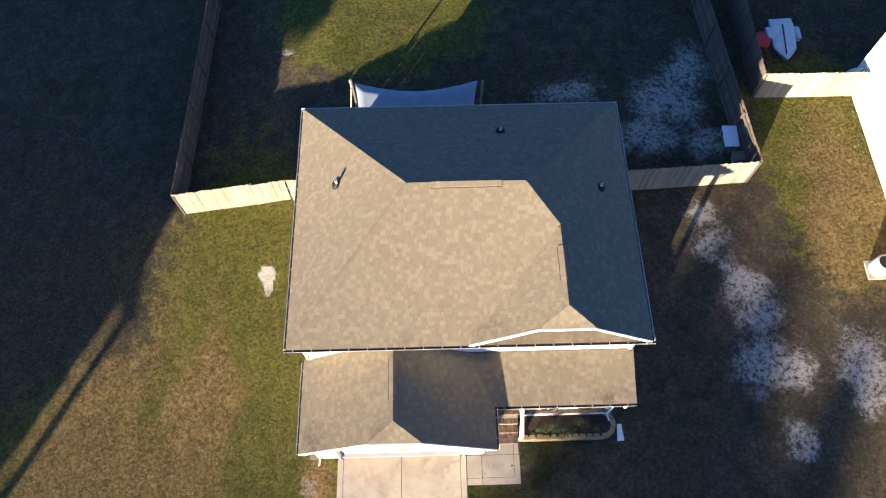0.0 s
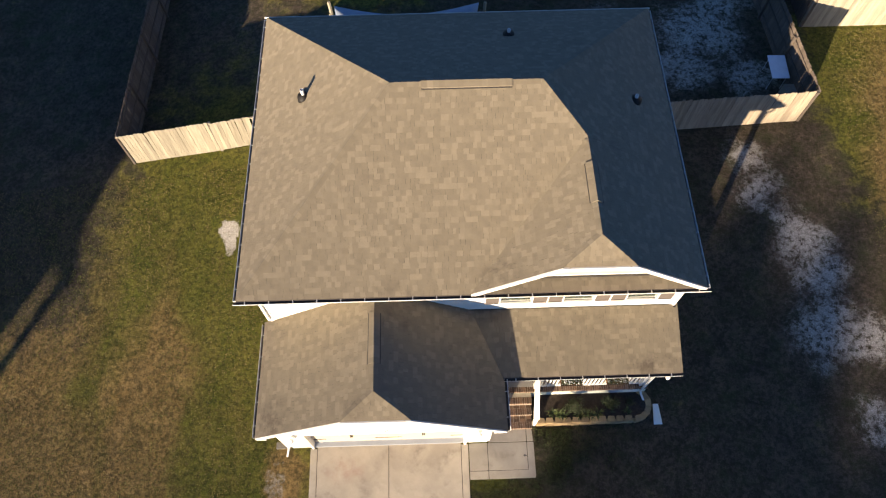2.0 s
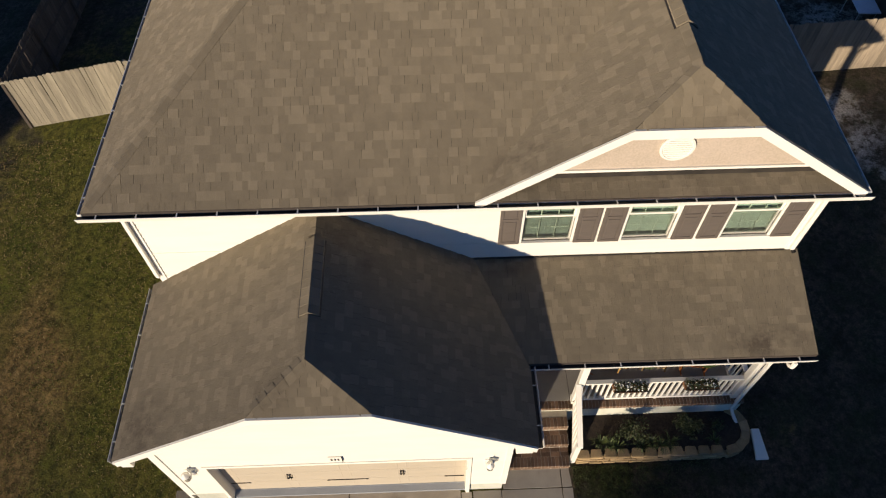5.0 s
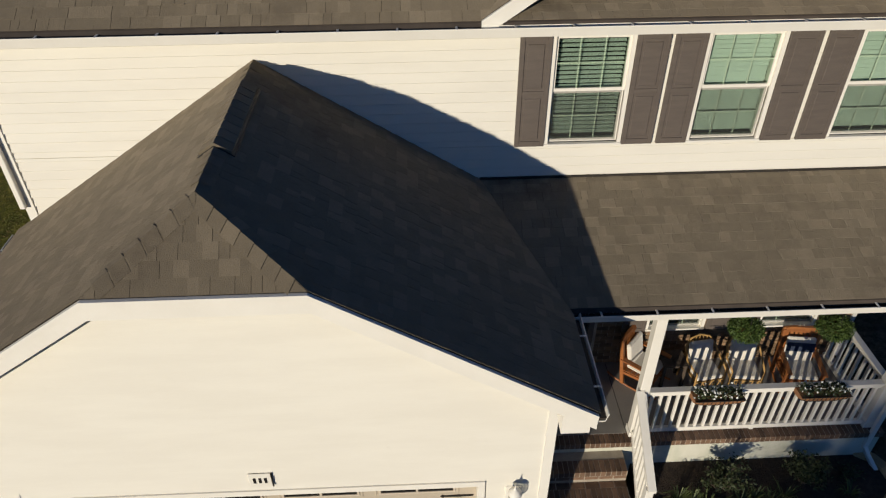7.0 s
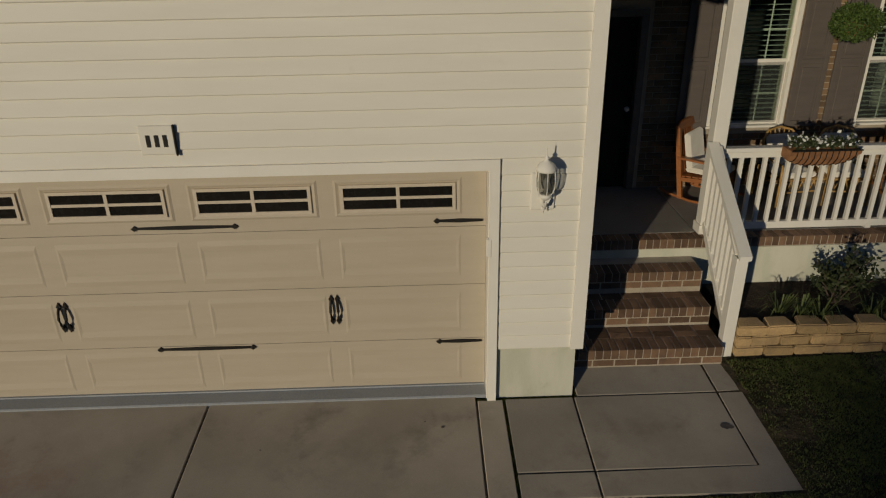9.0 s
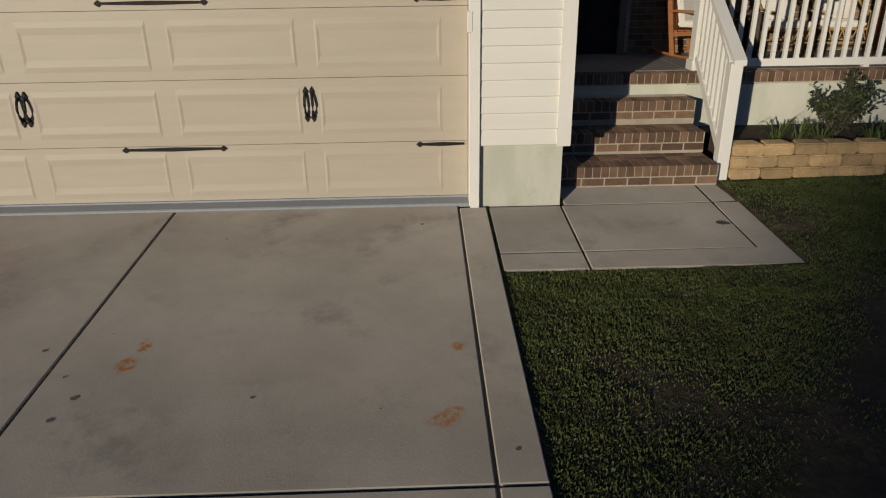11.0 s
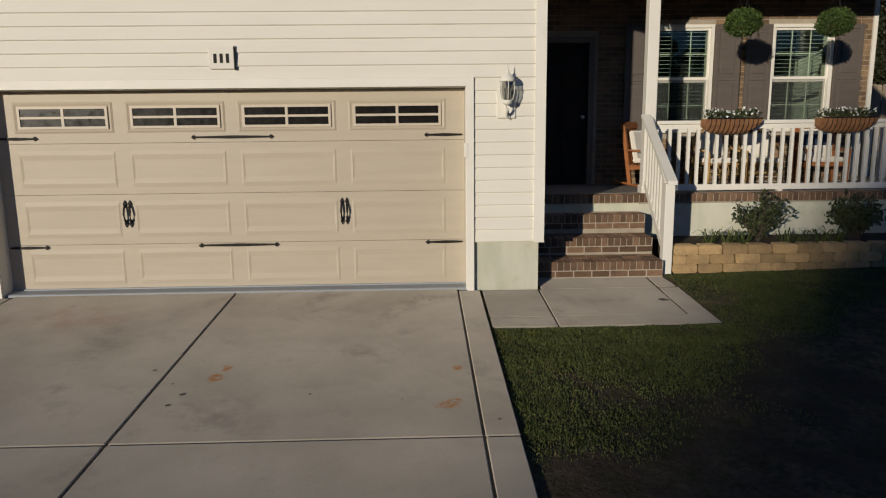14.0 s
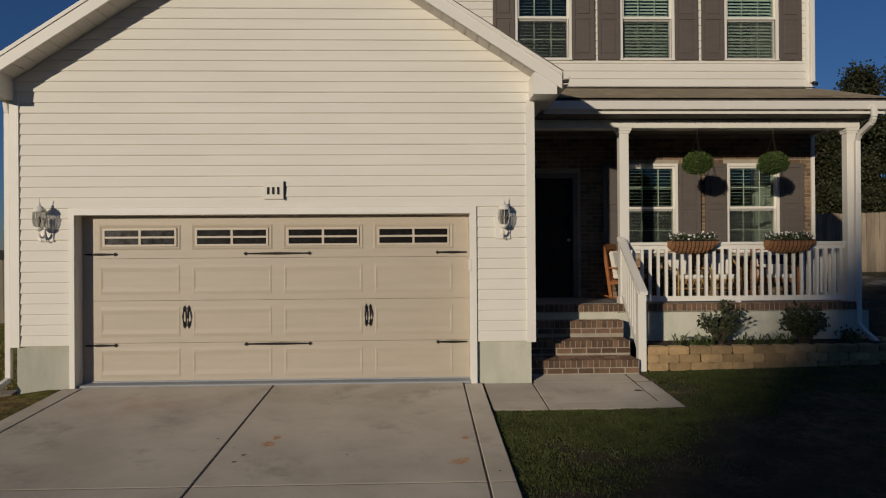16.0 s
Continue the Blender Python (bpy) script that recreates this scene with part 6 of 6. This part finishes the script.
for x in (19.02, 20.54):
    part("fender", prism(bmesh.new(), [(x - 0.13, 20.2, gz), (x + 0.12, 20.15, gz), (x + 0.14, 20.9, gz), (x - 0.10, 20.95, gz)], (0, 0, 0.36)), TARP, boat, bevel=0.04)
toy = thing("red_wheelbarrow", (18.45, 20.0, ground_z(18.45, 20)), "red tub wheelbarrow tipped by the fence", "wheelbarrow")
gz = ground_z(18.45, 20)
bm = lathe(bmesh.new(), [(0.18, 0.28), (0.34, 0.42), (0.42, 0.62), (0.40, 0.64), (0.05, 0.50)], 12, (18.45, 19.85, gz))
bm.transform(Matrix.Translation((18.45, 19.85, 0)) @ Matrix.Diagonal((0.9, 1.3, 1, 1)) @ Matrix.Translation((-18.45, -19.85, 0)))
part("tub", bm, RED, toy, smooth=True)
for x in (18.27, 18.63):
    part("handle", tube(bmesh.new(), [(x, 20.3, gz + 0.05), (x, 19.8, gz + 0.3), (x, 19.1, gz + 0.5)], 0.018, 6), OLD_WOOD, toy)
bm = lathe(bmesh.new(), [(0.05, -0.04), (0.18, -0.04), (0.18, 0.04), (0.05, 0.04)], 14)
bm.transform(pose(18.45, 20.45, gz + 0.18, 0, 90, 0))
part("wheel", bm, IRON, toy)

# neighbour's house and its condenser
nb = thing("neighbour_house", (27.5, 11, ground_z(25, 11)), "white vinyl-sided neighbouring house with a shingle roof", "house")
part("wall", boxes(((22.42, 4.0, 0.0), (33, 17.6, 6.3))), VINYL, nb, "white vinyl siding")
lap = bmesh.new()
for k in range(42):
    z = 0.9 + k * 0.127
    prism(lap, [(22.42, 4.0, z), (22.40, 4.0, z), (22.418, 4.0, z + 0.127)], (0, 13.6, 0))
part("siding_board", lap, VINYL, nb, "", kind="stuff")
nroof = [[(22.1, 3.6, 6.3), (33.4, 3.6, 6.3), (27.7, 9.0, 9.6)], [(22.1, 18.0, 6.3), (22.1, 3.6, 6.3), (27.7, 9.0, 9.6), (27.7, 12.6, 9.6)],
         [(33.4, 3.6, 6.3), (33.4, 18.0, 6.3), (27.7, 12.6, 9.6), (27.7, 9.0, 9.6)], [(33.4, 18.0, 6.3), (22.1, 18.0, 6.3), (27.7, 12.6, 9.6)]]
nr = deck("roof", nroof, nb, "brown shingle roof")
part("gutter", boxes(((22.0, 3.6, 6.19), (22.12, 18.0, 6.3))), WHITE, nb)
ac = thing("air_conditioner", (21.05, 7.38, ground_z(21.05, 7.38)), "round white outdoor condenser on a pad by the wall", "air conditioner")
z = ground_z(21.05, 7.38)
part("pad", boxes(((20.6, 6.93, z - 0.05), (21.5, 7.83, z + 0.06))), CONCRETE, ac, bevel=0.01)
part("body", lathe(bmesh.new(), [(0.36, 0.06), (0.38, 0.10), (0.38, 0.80), (0.34, 0.84)], 24, (21.05, 7.38, z)), WHITE, ac)
for k in range(24):
    a = 2 * math.pi * k / 24
    part("fin", beam(bmesh.new(), (21.05 + 0.385 * math.cos(a), 7.38 + 0.385 * math.sin(a), z + 0.12), (21.05 + 0.385 * math.cos(a), 7.38 + 0.385 * math.sin(a), z + 0.78), 0.025, 0.02), WHITE, ac)
part("fan_guard", lathe(bmesh.new(), [(0.08, 0.845), (0.31, 0.845), (0.31, 0.86), (0.08, 0.87)], 24, (21.05, 7.38, z)), IRON, ac)
dish = thing("satellite_dish", (22.0, 17.0, 2.0), "small grey dish on the neighbour's corner", "dish")
bm = lathe(bmesh.new(), [(0.02, 0.0), (0.22, 0.05), (0.36, 0.14), (0.35, 0.15), (0.02, 0.03)], 18)
bm.transform(pose(22.05, 17.1, 2.3, -50, 0, 30))
part("reflector", bm, STEEL_GREY, dish, smooth=True)
part("mast", tube(bmesh.new(), [(22.42, 17.0, 1.9), (22.05, 17.1, 2.0), (22.05, 17.1, 2.3)], 0.02, 6), STEEL_GREY, dish)


# ---------------------------------------------------------------- trees
def tree(x, y, h, r, seed, label, n=2600, low=0.3, leaf=0.40, group="", lift=0.0, limbs=15):
    """A tapered trunk with limbs and an uneven crown of many leaf clumps."""
    rng = random.Random(seed)
    z = ground_z(x, y)
    root = thing("tree", (x, y, z), label, "tree", group)
    bm = bmesh.new()
    bend = Vector((rng.uniform(-0.4, 0.4), rng.uniform(-0.4, 0.4), 0))
    if lift:
        tube(bm, [(x, y, z - 0.2), (x, y, z + lift)], 0.018 * (h + lift), 8, 0.022 * h)
        z += lift
    tube(bm, [(x, y, z - 0.2), Vector((x, y, z + h * 0.4)) + bend, Vector((x, y, z + h * 0.92)) + bend * 1.5], 0.022 * h, 8, 0.04)
    lobes = []
    for k in range(limbs):
        f = rng.uniform(low, 0.95)
        a = 2.4 * k + rng.uniform(-0.4, 0.4)
        reach = r * (1.05 - 0.75 * max(f - low, 0) / (1 - low)) * rng.uniform(0.45, 1.0)
        a0 = Vector((x, y, z + h * f * 0.9)) + bend * f
        tip = a0 + Vector((math.cos(a) * reach, math.sin(a) * reach, h * 0.06 * rng.uniform(0.2, 1.6)))
        tube(bm, [a0, a0.lerp(tip, 0.5) + Vector((0, 0, 0.02 * h)), tip], 0.007 * h, 5, 0.02)
        lobes.append((tip, r * rng.uniform(0.22, 0.42)))
    lobes.append((Vector((x, y, z + h * 0.95)) + bend * 1.5, r * 0.35))
    part("trunk", bm, BARK, root, smooth=True)
    pts = []
    while len(pts) < n:
        c, s = rng.choice(lobes)
        p = Vector((rng.gauss(0, 0.44), rng.gauss(0, 0.44), rng.gauss(0, 0.38)))
        if p.length < 0.95:
            pts.append(c + p * s)
    leaf_cloud("crown", pts, leaf, LEAF_TREE, root, rng, 0.1, long=0.6)
    return root


rng = random.Random(77)
for k, (x, y, h, r) in enumerate(((33.2, 46, 11.8, 4.2), (37.6, 47, 14.9, 4.8), (42.5, 47, 16.4, 5.0), (47, 50, 16, 5), (30.5, 51, 8.2, 3.6), (36, 54, 12.5, 4.5), (40, 43, 9.5, 4.0), (45, 44, 11, 4.5),
                                   (34.6, 42, 7.0, 3.4), (27.0, 56, 7.0, 3.5))):
    tree(x, y, h, r, 100 + k, "dark evergreen tree in the wood behind the houses", 34000 if x < 41 else 9000, 0.05, 0.20, "woodland trees", limbs=30)
# trees across the street, which shade the lawn to the right of the walk
for k, (s, h, r) in enumerate(((5.5, 6.9, 0.9), (6.2, 7.5, 0.9), (6.8, 8.05, 0.8), (7.25, 8.9, 0.8), (7.8, 9.8, 1.0), (8.6, 10.1, 1.4), (9.8, 10.0, 1.9), (12.2, 9.7, 2.0), (14.2, 8.8, 2.4), (17.6, 9.2, 2.3), (22.6, 8.2, 2.6), (26.4, 8.8, 2.6), (31.8, 8.3, 2.8), (35.8, 8.8, 2.8), (41.3, 8.6, 3.0))):
    tree(s - 84.0, -140.0, h, r, 140 + k, "tall tree across the street", 10000 if k < 8 else 700, 0.05, 0.9, "street trees", lift=16.1)

# unseen belt of woods beyond the street, below the low sun, added to block horizon glow
rng = random.Random(180)
pts = []
for k in range(6500):
    a = radians(rng.uniform(172, 368))
    far_off = rng.uniform(180, 192)
    crest = 17.5 + 1.8 * noise.noise((a * 22, 0, 3)) + 0.8 * noise.noise((a * 90, 0, 5))
    pts.append((far_off * math.cos(a), far_off * math.sin(a), crest - 20 * rng.random() ** 1.2))
tagged(leaf_cloud("sky_blocking_woods", pts, 4.0, LEAF_TREE, None, rng, long=0.6), "unseen belt of dark woods added to block the low sky glow", "woods", "", "stuff")

# tree behind the house across the street
tree(-34.3, -21.9, 13.5, 3.6, 171, "tall tree beside the house across the street", 9000, 0.3, 0.5, "street trees")

# house across the street to the left, with its side porch
far = thing("far_house", (-40, -25, ground_z(-40, -25)), "plain neighbouring house with a side porch", "house")
zf = ground_z(-40, -25)
turned = Matrix.Translation((-28.9, -21.6, -1.3)) @ Matrix.Rotation(-math.atan(0.6), 4, 'Z')
bm = boxes(((-26, -9.0, zf - 0.1), (-1.42, 0.0, 5.6)))
bm.transform(turned)
part("wall", bm, VINYL, far)
bm = prism(bmesh.new(), [(-27, 0, 4.98), (-1.43, 0, 4.98), (-1.43, 0, 5.55), (-1.84, 0, 6.25), (-4.5, 0, 9.5), (-22, 0, 9.5)], (0, -9.4, 0))
bm.transform(turned)
part("roof", bm, DECK, far)
bm = prism(bmesh.new(), [(-1.41, 0, 4.95), (0.0, 0, 4.95), (0.0, 0, 5.02), (-1.41, 0, 5.55)], (0, -0.6, 0))
bm.transform(turned)
part("porch_roof", bm, DECK, far)
bm = boxes(((-0.80, -0.5, zf - 0.1), (-0.38, -0.1, 4.98)))
bm.transform(turned)
part("porch_column", bm, WHITE, far)


# ---------------------------------------------------------------- lawn blades
def blades(name, areas, n, seed, material, label, tall=0.06):
    rng = random.Random(seed)
    verts, faces = [], []
    for (x0, x1, y0, y1), share in areas:
        for k in range(int(n * share)):
            x, y = rng.uniform(x0, x1), rng.uniform(y0, y1)
            if (2.58 < x < 4.78 and y > -1.17) or (-2.64 < x < 2.61) or (4.7 < x < 9.1 and y > 0.43):
                continue
            if noise.noise((x * 0.9, y * 0.9, 3)) < rng.uniform(-0.35, 0.45) - 0.34 + 0.24 * smooth01((-y - 1.75 - 0.5 * noise.noise((x * 1.3, y * 1.3, 21))) / 0.8) * smooth01((x - 2.55) / 0.5) + (0.50 + 0.2 * max(x - 4.0, 0)) * smooth01((0.71 * (x - 3.58) - y - 2.41 + noise.noise((x * 1.7, y * 1.7, 9))) / 1.8 + 0.35):
                continue
            tuft = noise.noise((x * 4.3, y * 4.3, 11)) + 0.6 * noise.noise((x * 11, y * 11, 4))
            if tuft < rng.uniform(-0.95, 0.30):
                continue
            z = ground_z(x, y) - 0.005
            a = rng.uniform(0, 2 * math.pi)
            hgt = tall * rng.uniform(0.5, 1.3) * (1.0 + 0.5 * max(tuft, 0.0))
            s = Vector((math.cos(a), math.sin(a), 0)) * 0.0042 * rng.uniform(0.6, 1.5)
            lean = Vector((rng.gauss(0, 0.38), rng.gauss(0, 0.38), 0)) * hgt
            i = len(verts)
            o = Vector((x, y, z))
            verts += [tuple(o - s), tuple(o + s), tuple(o + lean * 0.4 + s * 0.8 + Vector((0, 0, hgt * 0.7))), tuple(o + lean + Vector((0, 0, hgt)))]
            faces += [(i, i + 1, i + 2), (i, i + 2, i + 3)]
    ob = raw(name, verts, faces, material, None, label, "stuff")
    tagged(ob, label, "grass")


blades("grass", [((2.6, 6.0, -5.0, 0.45), 0.80), ((5.0, 9.0, -1.5, 0.45), 0.20)], 400000, 1, GRASS_GREEN, "short green lawn grass beside the walk", 0.019)
blades("grass", [((2.6, 9.0, -6.0, 0.45), 1.0)], 60000, 2, GRASS_DRY, "dry straw-coloured blades in the lawn", 0.02)


def tufts(areas, n, seed, material, label, want):
    """Small clumps of mown grass, thinned by a noise that separates green from dry turf."""
    rng = random.Random(seed)
    verts, faces = [], []
    for x0, x1, y0, y1 in areas:
        for k in range(int(n * (x1 - x0) * (y1 - y0))):
            x, y = rng.uniform(x0, x1), rng.uniform(y0, y1)
            d = 0.5 + 0.9 * noise.noise((x * 0.45, y * 0.12, 2)) + 0.3 * noise.noise((x * 1.5, y * 1.5, 5))
            edge = min((x - x0) / 2.0, (y - y0) / 1.5, 1.0)
            if abs(d - want) > rng.uniform(0.1, 0.75) or edge < rng.random() or (x > 15 and y > 15.9 and x > 22.2) or (-6.85 < x < -5.4 and 7.4 < y < 8.7):
                continue
            z = ground_z(x, y) + 0.035 * (noise.noise((x * 0.5, y * 0.5, 1)) + 0.5 * noise.noise((x * 1.4, y * 1.4, 7))) - 0.012
            o = Vector((x, y, z))
            for j in range(3):
                a = rng.uniform(0, 2 * math.pi)
                s = Vector((math.cos(a), math.sin(a), 0)) * 0.010
                h = rng.uniform(0.025, 0.06)
                lean = Vector((rng.gauss(0, 0.6), rng.gauss(0, 0.6), 0)) * h
                i = len(verts)
                verts += [tuple(o - s), tuple(o + s), tuple(o + lean + Vector((0, 0, h)))]
                faces.append((i, i + 1, i + 2))
    ob = raw("mown_grass", verts, faces, material, None, label, "stuff")
    tagged(ob, label, "grass")


yards = [(-19, -3.5, -6, 10.9), (17.6, 22.3, 5.5, 16.5)]
tufts(yards, 260, 61, LAWN_GREEN, "short mown green turf on the open lawn", 0.25)
tufts(yards, 200, 62, LAWN_DRY, "dry straw-coloured turf on the open lawn", 0.85)

# ---------------------------------------------------------------- nearest shingles, each a piece
for plane, roof in ((porch_plane, roof_porch), (garage_planes[2], roof_gar)):
    every = shingles(plane, srng)
    for vv, ff in every[:290]:
        raw("shingle", [tuple(p) for p in vv], ff, SHINGLE_ONE, roof)
    if every[290:]:
        joined("shingle", every[290:], SHINGLE, roof)
